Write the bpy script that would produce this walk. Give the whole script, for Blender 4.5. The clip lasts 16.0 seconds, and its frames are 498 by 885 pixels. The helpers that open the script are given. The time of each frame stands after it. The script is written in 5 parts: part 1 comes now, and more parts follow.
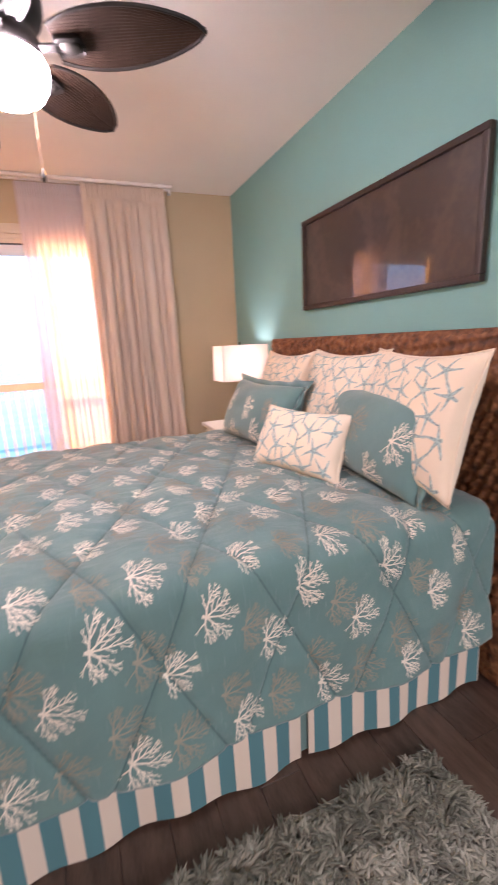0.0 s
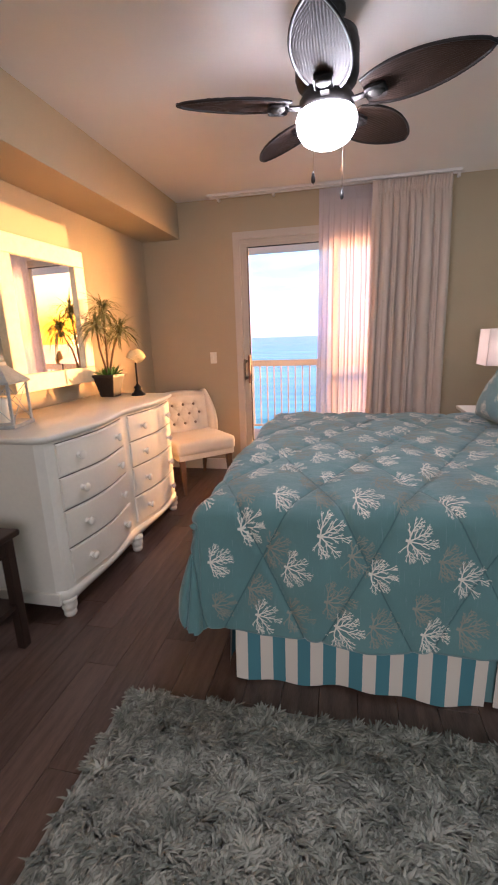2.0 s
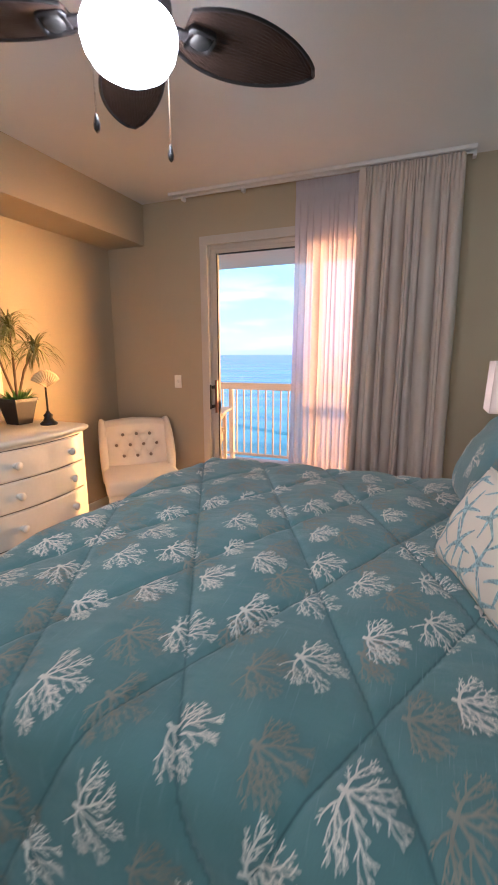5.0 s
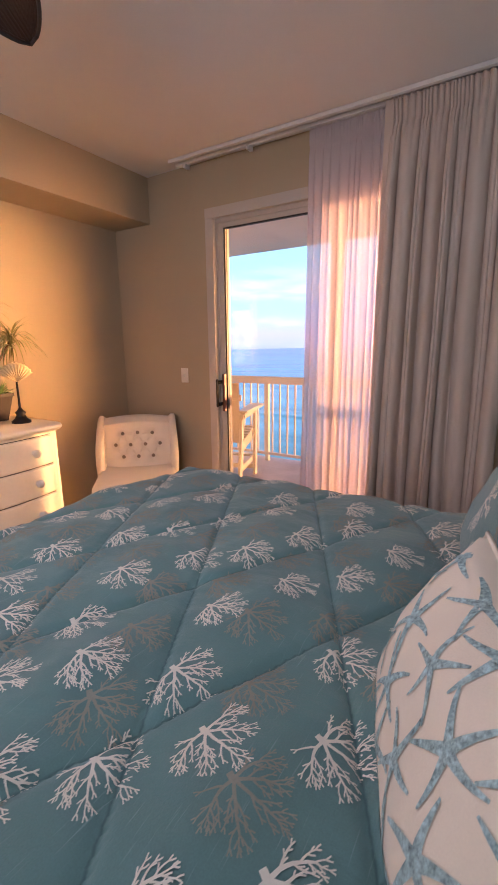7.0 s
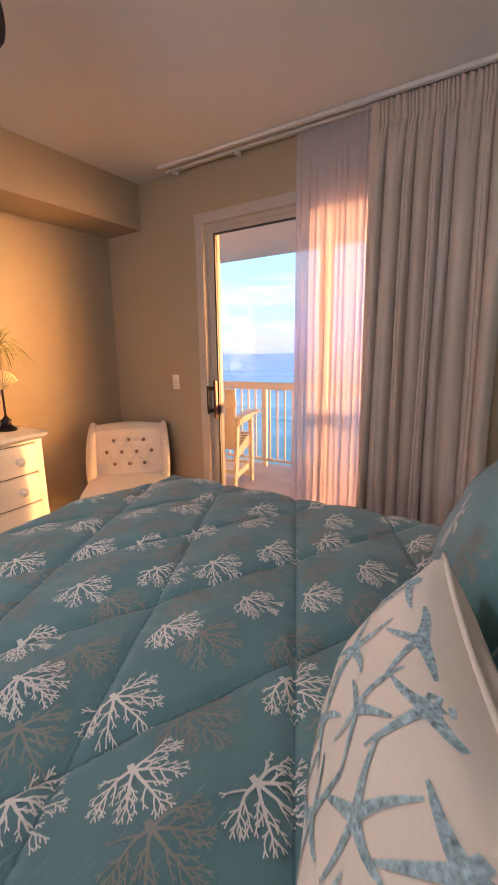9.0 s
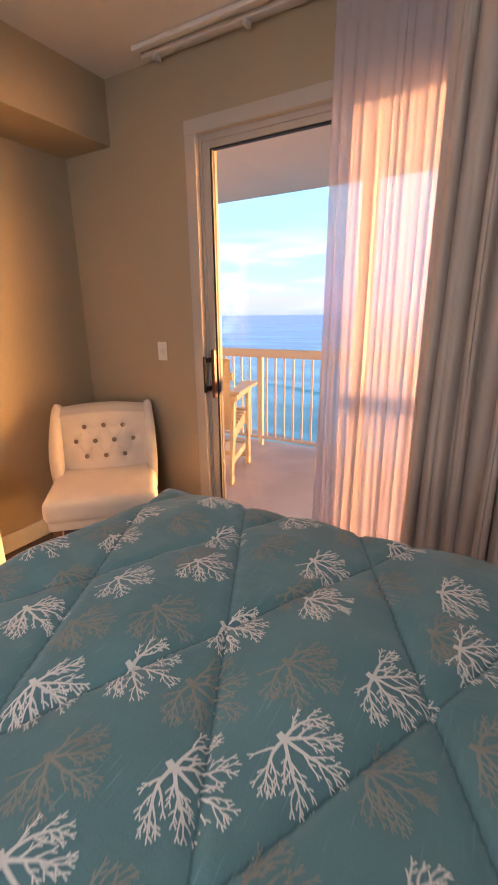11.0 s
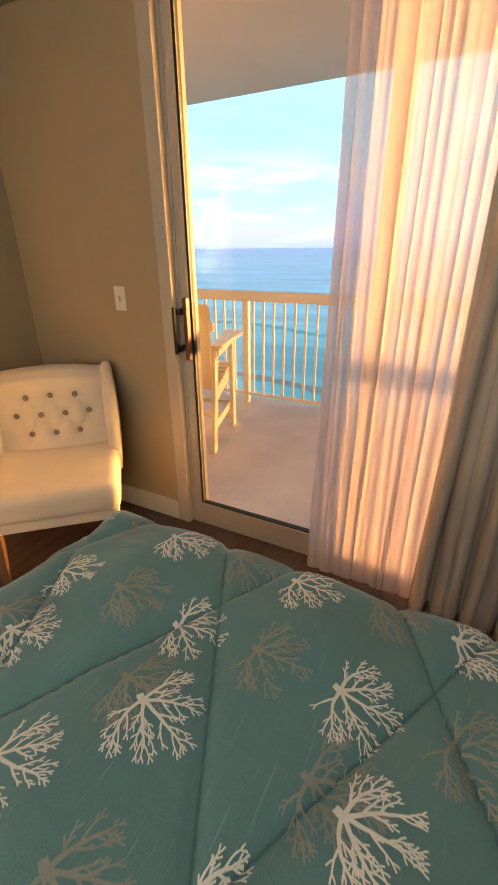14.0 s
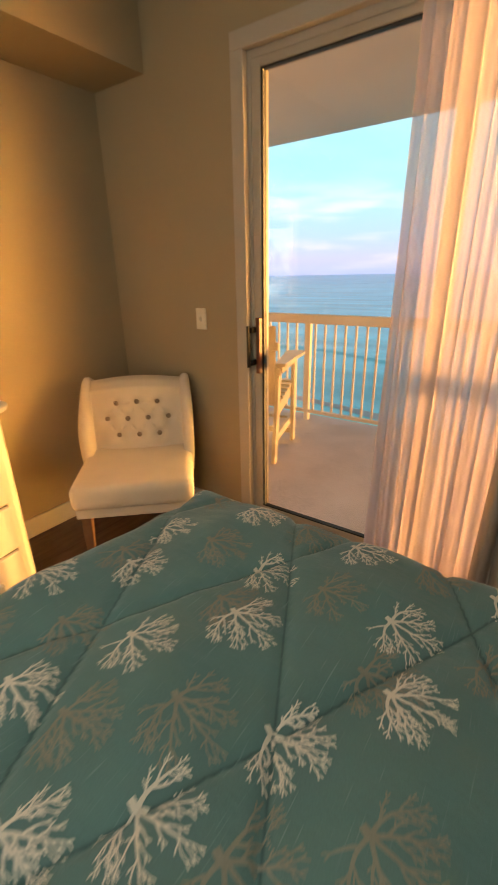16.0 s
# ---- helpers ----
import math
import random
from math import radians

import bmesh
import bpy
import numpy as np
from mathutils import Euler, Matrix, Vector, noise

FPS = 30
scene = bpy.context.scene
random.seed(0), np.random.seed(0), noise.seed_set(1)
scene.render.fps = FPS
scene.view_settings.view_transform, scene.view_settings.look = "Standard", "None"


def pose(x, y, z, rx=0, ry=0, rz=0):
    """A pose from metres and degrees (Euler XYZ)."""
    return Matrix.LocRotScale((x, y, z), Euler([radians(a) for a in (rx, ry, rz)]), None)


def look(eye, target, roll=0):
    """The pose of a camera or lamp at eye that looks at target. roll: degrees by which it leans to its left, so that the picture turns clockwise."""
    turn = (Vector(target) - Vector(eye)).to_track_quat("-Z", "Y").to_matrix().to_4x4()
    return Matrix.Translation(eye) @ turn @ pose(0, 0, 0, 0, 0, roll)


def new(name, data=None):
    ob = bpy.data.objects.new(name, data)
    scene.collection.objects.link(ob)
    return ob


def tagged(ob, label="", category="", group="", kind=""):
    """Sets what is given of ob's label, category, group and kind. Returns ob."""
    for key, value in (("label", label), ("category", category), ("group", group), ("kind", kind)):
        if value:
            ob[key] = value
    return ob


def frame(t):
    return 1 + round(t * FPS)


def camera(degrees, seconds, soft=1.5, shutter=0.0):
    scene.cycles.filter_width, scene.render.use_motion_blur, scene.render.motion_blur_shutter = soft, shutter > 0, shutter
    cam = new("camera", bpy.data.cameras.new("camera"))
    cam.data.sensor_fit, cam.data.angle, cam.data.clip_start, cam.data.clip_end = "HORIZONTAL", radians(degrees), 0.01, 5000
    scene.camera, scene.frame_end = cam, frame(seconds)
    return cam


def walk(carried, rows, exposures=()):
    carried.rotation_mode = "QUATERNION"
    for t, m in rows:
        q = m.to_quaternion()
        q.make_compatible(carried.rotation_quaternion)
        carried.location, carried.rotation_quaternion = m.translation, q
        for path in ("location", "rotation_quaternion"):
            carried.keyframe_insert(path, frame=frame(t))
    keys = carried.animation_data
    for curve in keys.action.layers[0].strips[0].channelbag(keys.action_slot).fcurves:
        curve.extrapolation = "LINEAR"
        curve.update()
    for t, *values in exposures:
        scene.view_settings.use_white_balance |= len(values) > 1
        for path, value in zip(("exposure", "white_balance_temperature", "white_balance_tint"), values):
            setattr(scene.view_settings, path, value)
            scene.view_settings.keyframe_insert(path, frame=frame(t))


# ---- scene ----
cam = camera(60.26, 16.0, 1.7, 0.45)
PATH = [
    (0, (1.613, 0.984, 1.459), (2.327, 2.795, 0.999), -2.8),
    (0.5, (1.630, 0.866, 1.433), (1.928, 2.790, 0.975), -2.8),
    (1, (1.629, 0.798, 1.437), (1.577, 2.743, 0.973), -2.6),
    (1.5, (1.621, 0.680, 1.437), (1.353, 2.605, 0.964), -2.3),
    (2, (1.631, 0.554, 1.435), (1.204, 2.448, 0.955), -2.0),
    (2.5, (1.702, 0.540, 1.445), (1.174, 2.412, 0.980), -1.6),
    (3, (1.891, 0.630, 1.448), (1.324, 2.492, 0.989), -1.4),
    (3.5, (2.070, 0.802, 1.447), (1.492, 2.665, 1.005), -1.1),
    (4, (2.160, 1.050, 1.473), (1.553, 2.907, 1.045), -0.9),
    (4.5, (2.262, 1.317, 1.481), (1.604, 3.161, 1.070), -0.4),
    (7, (2.598, 2.263, 1.448), (1.563, 3.918, 1.013), -0.6),
    (7.5, (2.630, 2.295, 1.454), (1.581, 3.944, 1.028), -0.5),
    (8, (2.666, 2.322, 1.455), (1.604, 3.965, 1.038), -0.8),
    (8.5, (2.687, 2.334, 1.454), (1.617, 3.974, 1.043), -1.1),
    (8.7, (2.688, 2.339, 1.454), (1.619, 3.980, 1.045), -1.0),
    (11, (2.142, 2.841, 1.450), (1.189, 4.502, 0.874), -0.7),
    (11.5, (2.080, 2.941, 1.452), (1.142, 4.584, 0.804), -0.5),
    (12, (2.045, 3.004, 1.453), (1.117, 4.640, 0.772), -0.4),
    (12.5, (2.009, 3.097, 1.453), (1.110, 4.726, 0.719), -0.5),
    (13, (1.956, 3.198, 1.456), (1.073, 4.810, 0.669), -0.7),
    (13.5, (1.921, 3.256, 1.457), (1.055, 4.867, 0.647), -0.7),
    (14, (1.885, 3.314, 1.457), (1.032, 4.920, 0.625), -0.6),
    (14.5, (1.874, 3.345, 1.457), (1.008, 4.943, 0.623), -0.8),
    (15, (1.876, 3.331, 1.457), (0.991, 4.923, 0.632), -0.9),
    (15.5, (1.890, 3.268, 1.458), (0.937, 4.831, 0.652), -0.9),
    (16, (1.954, 3.096, 1.456), (0.869, 4.610, 0.726), -1.1),
]
WALK = [(t, look(eye, target, roll)) for t, eye, target, roll in PATH]
EXPOSURES = [(0.0, 3.45, 6000, 38), (0.5, 3.15, 5900, 35), (1.0, 2.85, 5700, 31), (1.5, 2.7, 5500, 27), (2.5, 2.7, 5200, 21), (4.5, 2.55, 4950, 14), (7.0, 2.25, 5250, 28),
             (8.5, 2.3, 5450, 26), (11.0, 2.3, 5400, 22), (12.5, 2.25, 6000, 10), (14.5, 2.3, 5900, 3), (16.0, 2.0, 6500, 2)]
walk(cam, WALK, EXPOSURES)

# ---------- world, sun, lights ----------
SUN_AZ = math.atan2(0.82, 1.0)      # clockwise from +y
SUN_EL = radians(0.3)
world = bpy.data.worlds.new("world")
scene.world = world
world.use_nodes = True
wt = world.node_tree
sky = wt.nodes.new("ShaderNodeTexSky")
sky.sky_type, sky.sun_disc = "NISHITA", False
sky.sun_elevation, sky.sun_rotation = SUN_EL, SUN_AZ
wt.nodes["Background"].inputs[1].default_value = 0.15
wt.links.new(sky.outputs[0], wt.nodes["Background"].inputs[0])


def lamp(name, kind, energy, colour, m, **more):
    data = bpy.data.lights.new(name, kind)
    data.energy, data.color = energy, colour
    for key, value in more.items():
        if key == "angle":
            data.angle = value
        elif key == "size":
            data.shadow_soft_size = value
        elif key == "area":
            data.shape, data.size, data.size_y = "RECTANGLE", value[0], value[1]
    ob = new(name, data)
    ob.matrix_world = m
    return ob


sun_dir = Vector((math.sin(SUN_AZ) * math.cos(SUN_EL), math.cos(SUN_AZ) * math.cos(SUN_EL), math.sin(SUN_EL)))
lamp("sun", "SUN", 2.0, (1.0, 0.45, 0.11), look(sun_dir * 50, (0, 0, 0)), angle=radians(0.9))
# fill light added unseen behind the walker's start; the south wall has no window
lamp("south_fill", "AREA", 11.0, (1.0, 0.91, 0.76), look((2.05, -1.56, 1.35), (1.9, 3.0, 0.9)), area=(2.0, 1.9))
# bulb of the bedside lamp
lamp("bedside_bulb", "POINT", 0.95, (1.0, 0.86, 0.74), pose(2.9, 4.35, 1.28), size=0.06)

# ---------- materials ----------
def material(name):
    m = bpy.data.materials.new(name)
    m.use_nodes = True
    return m, m.node_tree, m.node_tree.nodes["Principled BSDF"]


def node(nt, kind, **sets):
    n = nt.nodes.new("ShaderNode" + kind)
    for k, v in sets.items():
        if k in n.inputs:
            n.inputs[k].default_value = v
    return n


def ramp(nt, source, stops):
    r = nt.nodes.new("ShaderNodeValToRGB")
    el = r.color_ramp.elements
    while len(el) < len(stops):
        el.new(0.5)
    for e, (p, c) in zip(el, stops):
        e.position, e.color = p, (*c, 1)
    nt.links.new(source, r.inputs[0])
    return r


def surface(name, base, rough=0.6, var=0.12, scale=6.0, fine=80.0, bump=0.1, metal=0.0, stretch=(1, 1, 1), sheen=0.0, island=0.0, coat=0.0):
    """Base colour varied by a broad and a fine noise, with a fine relief."""
    m, nt, b = material(name)
    b.inputs["Roughness"].default_value, b.inputs["Metallic"].default_value = rough, metal
    b.inputs["Sheen Weight"].default_value, b.inputs["Coat Weight"].default_value = sheen, coat
    tc = nt.nodes.new("ShaderNodeTexCoord")
    mp = nt.nodes.new("ShaderNodeMapping")
    mp.inputs["Scale"].default_value = stretch
    nt.links.new(tc.outputs["Object"], mp.inputs[0])
    n1, n2 = node(nt, "TexNoise", Scale=scale, Detail=4.0), node(nt, "TexNoise", Scale=fine, Detail=3.0)
    for n in (n1, n2):
        nt.links.new(mp.outputs[0], n.inputs["Vector"])
    mix = nt.nodes.new("ShaderNodeMath")
    mix.operation, mix.inputs[1].default_value = "MULTIPLY_ADD", 0.6
    nt.links.new(n1.outputs[0], mix.inputs[0])
    sc = nt.nodes.new("ShaderNodeMath")
    sc.operation, sc.inputs[1].default_value = "MULTIPLY", 0.4
    nt.links.new(n2.outputs[0], sc.inputs[0])
    nt.links.new(sc.outputs[0], mix.inputs[2])
    out = mix.outputs[0]
    if island:
        oi = nt.nodes.new("ShaderNodeObjectInfo")
        ad = nt.nodes.new("ShaderNodeMath")
        ad.operation, ad.inputs[1].default_value = "MULTIPLY_ADD", island
        nt.links.new(oi.outputs["Random"], ad.inputs[0])
        nt.links.new(out, ad.inputs[2])
        sb = nt.nodes.new("ShaderNodeMath")
        sb.operation, sb.inputs[1].default_value = "SUBTRACT", island / 2
        nt.links.new(ad.outputs[0], sb.inputs[0])
        out = sb.outputs[0]
    lo, hi = [max(0, c * (1 - var)) for c in base], [min(1, c * (1 + var)) for c in base]
    r = ramp(nt, out, [(0.3, lo), (0.7, hi)])
    nt.links.new(r.outputs[0], b.inputs["Base Color"])
    if bump:
        bp = node(nt, "Bump", Strength=bump, Distance=0.004)
        nt.links.new(n2.outputs[0], bp.inputs["Height"])
        nt.links.new(bp.outputs[0], b.inputs["Normal"])
    return m


BEIGE = surface("beige_wall_paint", (0.43, 0.340, 0.215), 0.75, 0.05, 1.5, 180, 0.08)
TEAL = surface("teal_wall_paint", (0.19, 0.40, 0.39), 0.75, 0.05, 1.5, 180, 0.08)
CEILING = surface("ceiling_paint", (0.72, 0.68, 0.635), 0.9, 0.03, 2, 140, 0.15)
TRIM = surface("white_trim_paint", (0.74, 0.70, 0.63), 0.45, 0.04, 3, 60, 0.03)
CASING = surface("greige_casing_paint", (0.52, 0.455, 0.38), 0.5, 0.04, 3, 60, 0.03)
DOORFRAME = surface("greige_door_metal", (0.50, 0.435, 0.36), 0.4, 0.05, 3, 60, 0.03)
GASKET = surface("black_rubber", (0.012, 0.012, 0.012), 0.5, 0.2, 10, 60, 0.02)
BLACKMETAL = surface("black_metal", (0.015, 0.013, 0.012), 0.35, 0.2, 10, 90, 0.03, 0.6)
HANDLEWOOD = surface("reddish_wood", (0.13, 0.035, 0.016), 0.45, 0.25, 12, 90, 0.1, stretch=(1, 1, .2))
WHITEPAINT = surface("cream_furniture_paint", (0.76, 0.70, 0.60), 0.38, 0.05, 4, 50, 0.04, coat=0.15)
DARKWOOD = surface("dark_espresso_wood", (0.030, 0.016, 0.011), 0.4, 0.35, 8, 60, 0.08, stretch=(1, 1, .15))
LEGWOOD = surface("brown_leg_wood", (0.16, 0.085, 0.045), 0.4, 0.25, 10, 60, 0.05)
LINEN = surface("cream_linen", (0.74, 0.65, 0.53), 0.9, 0.06, 8, 420, 0.25, sheen=0.2)
BUTTON = surface("taupe_button", (0.30, 0.23, 0.16), 0.8, 0.1, 30, 300, 0.2)
QUILT = surface("teal_quilt_cotton", (0.114, 0.222, 0.222), 0.8, 0.14, 5, 380, 0.25, sheen=0.4)
SKIRTTEAL = QUILT


def pucker(m):
    """Soft creases of washed cotton over the weave."""
    nt = m.node_tree
    b = nt.nodes["Principled BSDF"]
    old = b.inputs["Normal"].links[0].from_socket
    tc, mp = nt.nodes.new("ShaderNodeTexCoord"), nt.nodes.new("ShaderNodeMapping")
    mp.inputs["Scale"].default_value = (9, 26, 14)
    mp.inputs["Rotation"].default_value = (0, 0, radians(28))
    n = node(nt, "TexNoise", Scale=1.0, Detail=4.0, Distortion=0.2)
    bp = node(nt, "Bump", Strength=0.4, Distance=0.012)
    nt.links.new(tc.outputs["Object"], mp.inputs[0]), nt.links.new(mp.outputs[0], n.inputs["Vector"])
    nt.links.new(n.outputs[0], bp.inputs["Height"]), nt.links.new(old, bp.inputs["Normal"])
    nt.links.new(bp.outputs[0], b.inputs["Normal"])


pucker(QUILT)


def stitched(m):
    """The cotton with its quilting lines, which run in diamonds over the sheet's own plan (UV, metres): thread and the
    seams' shade, painted dark.
    """
    m = m.copy()
    m.name = "seam_shaded_teal_cotton"
    nt = m.node_tree
    b = nt.nodes["Principled BSDF"]
    uv, sp = nt.nodes.new("ShaderNodeUVMap"), nt.nodes.new("ShaderNodeSeparateXYZ")
    nt.links.new(uv.outputs[0], sp.inputs[0])
    near = []
    for slope, start in ((-0.5, -0.40), (0.5, -3.458)):
        w = nt.nodes.new("ShaderNodeMath")
        w.operation, w.inputs[1].default_value = "MULTIPLY_ADD", slope
        nt.links.new(sp.outputs[1], w.inputs[0]), nt.links.new(sp.outputs[0], w.inputs[2])
        d = nt.nodes.new("ShaderNodeMath")
        d.operation, d.inputs[1].default_value = "ADD", start
        nt.links.new(w.outputs[0], d.inputs[0])
        p = nt.nodes.new("ShaderNodeMath")
        p.operation, p.inputs[1].default_value = "PINGPONG", 0.1975
        nt.links.new(d.outputs[0], p.inputs[0])
        near.append(p)
    low = nt.nodes.new("ShaderNodeMath")
    low.operation = "MINIMUM"
    for k in (0, 1):
        nt.links.new(near[k].outputs[0], low.inputs[k])
    # groove shade put into the colour along the seam thread
    line = ramp(nt, low.outputs[0], [(0.0016, (1, 1, 1)), (0.0042, (0, 0, 0))])
    old = b.inputs["Base Color"].links[0].from_socket
    mix = nt.nodes.new("ShaderNodeMix")
    mix.data_type = "RGBA"
    nt.links.new(line.outputs[0], mix.inputs[0]), nt.links.new(old, mix.inputs[6])
    mix.inputs[7].default_value = (0.050, 0.115, 0.122, 1)
    # pale slubs of the weave, short and thin, all one way
    mp = nt.nodes.new("ShaderNodeMapping")
    mp.inputs["Rotation"].default_value, mp.inputs["Scale"].default_value = (0, 0, radians(35)), (320, 11, 1)
    sl = node(nt, "TexNoise", Scale=1.0, Detail=1.0)
    nt.links.new(uv.outputs[0], mp.inputs[0]), nt.links.new(mp.outputs[0], sl.inputs["Vector"])
    thin = ramp(nt, sl.outputs[0], [(0.66, (0, 0, 0)), (0.76, (0.5, 0.5, 0.5))])
    mix2 = nt.nodes.new("ShaderNodeMix")
    mix2.data_type = "RGBA"
    nt.links.new(thin.outputs[0], mix2.inputs[0]), nt.links.new(mix.outputs[2], mix2.inputs[6])
    mix2.inputs[7].default_value = (0.27, 0.40, 0.41, 1)
    nt.links.new(mix2.outputs[2], b.inputs["Base Color"])
    return m


QUILTED = stitched(QUILT)
PRINTWHITE = surface("white_coral_ink", (0.80, 0.75, 0.66), 0.85, 0.06, 20, 380, 0.15)
PRINTTAN = surface("tan_coral_ink", (0.295, 0.29, 0.24), 0.85, 0.16, 20, 300, 0.15)
SHAM = surface("ivory_cotton", (0.82, 0.70, 0.555), 0.9, 0.05, 8, 380, 0.2, sheen=0.2)
STARINK = surface("teal_starfish_ink", (0.35, 0.46, 0.46), 0.9, 0.75, 120, 300, 0.12)
DRAPE = surface("greige_drape_fabric", (0.57, 0.465, 0.38), 0.9, 0.06, 5, 420, 0.22, sheen=0.15)
FANBLACK = surface("bronze_black_fan_metal", (0.012, 0.009, 0.008), 0.5, 0.3, 8, 70, 0.03, 0.2)
FANWEAVE = surface("dark_palm_weave", (0.030, 0.016, 0.010), 0.6, 0.35, 14, 120, 0.1)
FANWEAVE.node_tree.nodes["Principled BSDF"].inputs["Specular IOR Level"].default_value = 0.2
CHROME = surface("pewter_bracket", (0.055, 0.05, 0.045), 0.6, 0.1, 10, 80, 0.02, 0.9)
LEAF = surface("olive_leaf", (0.22, 0.215, 0.065), 0.5, 0.45, 14, 80, 0.05)
SUCCULENT = surface("bright_green_leaf", (0.10, 0.22, 0.03), 0.5, 0.35, 14, 80, 0.05)
STEM = surface("brown_stem", (0.14, 0.085, 0.04), 0.8, 0.3, 20, 80, 0.2)
SOIL = surface("dark_soil", (0.03, 0.02, 0.012), 0.95, 0.4, 30, 90, 0.4)
POTWHITE = surface("white_ceramic", (0.72, 0.68, 0.60), 0.35, 0.05, 6, 60, 0.03)
POTDARK = surface("dark_bronze_pot", (0.024, 0.017, 0.013), 0.45, 0.3, 8, 60, 0.05)
SHELL = surface("golden_shell", (0.62, 0.45, 0.20), 0.5, 0.2, 25, 90, 0.2)
LANTERN = surface("whitewashed_lantern_metal", (0.36, 0.38, 0.36), 0.55, 0.2, 14, 90, 0.1)
CANDLE = surface("ivory_wax", (0.78, 0.70, 0.55), 0.5, 0.04, 6, 60, 0.02)
MIRRORFRAME = surface("ivory_capiz_frame", (0.74, 0.64, 0.42), 0.5, 0.15, 22, 90, 0.15)
PLASTIC = surface("ivory_switch_plastic", (0.80, 0.75, 0.64), 0.35, 0.02, 5, 50, 0.0)
CONCRETE = surface("balcony_concrete", (0.62, 0.55, 0.53), 0.85, 0.2, 2.5, 40, 0.15)
STUCCO = surface("white_stucco", (0.74, 0.70, 0.66), 0.9, 0.05, 3, 120, 0.3)
RAILPAINT = surface("cream_rail_paint", (0.70, 0.62, 0.50), 0.45, 0.05, 4, 60, 0.03)
POLYWOOD = surface("cream_outdoor_lumber", (0.68, 0.57, 0.38), 0.5, 0.10, 7, 60, 0.06, stretch=(1, 1, .3))
PLANK = surface("dark_wood_plank", (0.108, 0.066, 0.051), 0.34, 0.45, 6, 50, 0.10, stretch=(6, 0.7, 1), island=0.16)
# also the painted shade above the dresser drawers
JOINT_AND_SHADE = surface("floor_joint_and_gap_shade", (0.012, 0.008, 0.006), 0.8, 0.2, 10, 60, 0.0)
CHAIN = surface("brass_chain", (0.13, 0.10, 0.07), 0.35, 0.1, 30, 90, 0.0, 0.9)
TUFTS = []
for nm, c in (("grey_shag_wool", (0.31, 0.31, 0.28)), ("light_shag_wool", (0.46, 0.455, 0.41)), ("dark_shag_wool", (0.165, 0.17, 0.155))):
    TUFTS.append(surface(nm, c, 0.9, 0.25, 5, 60, 0.0, sheen=0.3))


def glass(name, tint=(1, 1, 1), rough=0.0):
    m, nt, b = material(name)
    b.inputs["Base Color"].default_value = (*tint, 1)
    b.inputs["Roughness"].default_value = rough
    b.inputs["Transmission Weight"].default_value = 1.0
    b.inputs["IOR"].default_value = 1.45
    return m


GLASS = glass("clear_glass", (0.97, 0.99, 0.99))


def mirror_material():
    m, nt, b = material("mirror_silver")
    b.inputs["Base Color"].default_value = (0.92, 0.92, 0.92, 1)
    b.inputs["Metallic"].default_value, b.inputs["Roughness"].default_value = 1.0, 0.015
    return m


MIRROR = mirror_material()


def sheer_material():
    m, nt, b = material("sheer_voile")
    out = nt.nodes["Material Output"]
    nt.nodes.remove(b)
    tl, df, tp = node(nt, "BsdfTranslucent"), node(nt, "BsdfDiffuse"), node(nt, "BsdfTransparent")
    tl.inputs[0].default_value = (0.46, 0.385, 0.50, 1)
    df.inputs[0].default_value = (0.86, 0.80, 0.81, 1)
    tp.inputs[0].default_value = (1, 1, 1, 1)
    a, c = nt.nodes.new("ShaderNodeMixShader"), nt.nodes.new("ShaderNodeMixShader")
    a.inputs[0].default_value = 0.52
    nt.links.new(tl.outputs[0], a.inputs[1]), nt.links.new(df.outputs[0], a.inputs[2])
    tc, wv = nt.nodes.new("ShaderNodeTexCoord"), node(nt, "TexNoise", Scale=700.0, Detail=2.0)
    nt.links.new(tc.outputs["Object"], wv.inputs["Vector"])
    r = ramp(nt, wv.outputs[0], [(0.2, (0.16,) * 3), (0.8, (0.26,) * 3)])
    nt.links.new(r.outputs[0], c.inputs[0])
    nt.links.new(a.outputs[0], c.inputs[1]), nt.links.new(tp.outputs[0], c.inputs[2])
    nt.links.new(c.outputs[0], out.inputs[0])
    return m


SHEER = sheer_material()


def glow(name, colour, strength):
    m, nt, b = material(name)
    b.inputs["Base Color"].default_value = (*colour, 1)
    b.inputs["Emission Color"].default_value = (*colour, 1)
    b.inputs["Emission Strength"].default_value = strength
    return m


BULB = glow("lit_opal_glass", (1.0, 0.92, 0.81), 12.0)


def shade_material():
    m, nt, b = material("lamp_shade_linen")
    out = nt.nodes["Material Output"]
    nt.nodes.remove(b)
    tl, df, mx = node(nt, "BsdfTranslucent"), node(nt, "BsdfDiffuse"), nt.nodes.new("ShaderNodeMixShader")
    n = node(nt, "TexNoise", Scale=260.0)
    r = ramp(nt, n.outputs[0], [(0.3, (0.78, 0.70, 0.64)), (0.7, (0.86, 0.79, 0.74))])
    nt.links.new(r.outputs[0], tl.inputs[0]), nt.links.new(r.outputs[0], df.inputs[0])
    mx.inputs[0].default_value = 0.5
    nt.links.new(tl.outputs[0], mx.inputs[1]), nt.links.new(df.outputs[0], mx.inputs[2])
    nt.links.new(mx.outputs[0], out.inputs[0])
    return m


SHADE = shade_material()


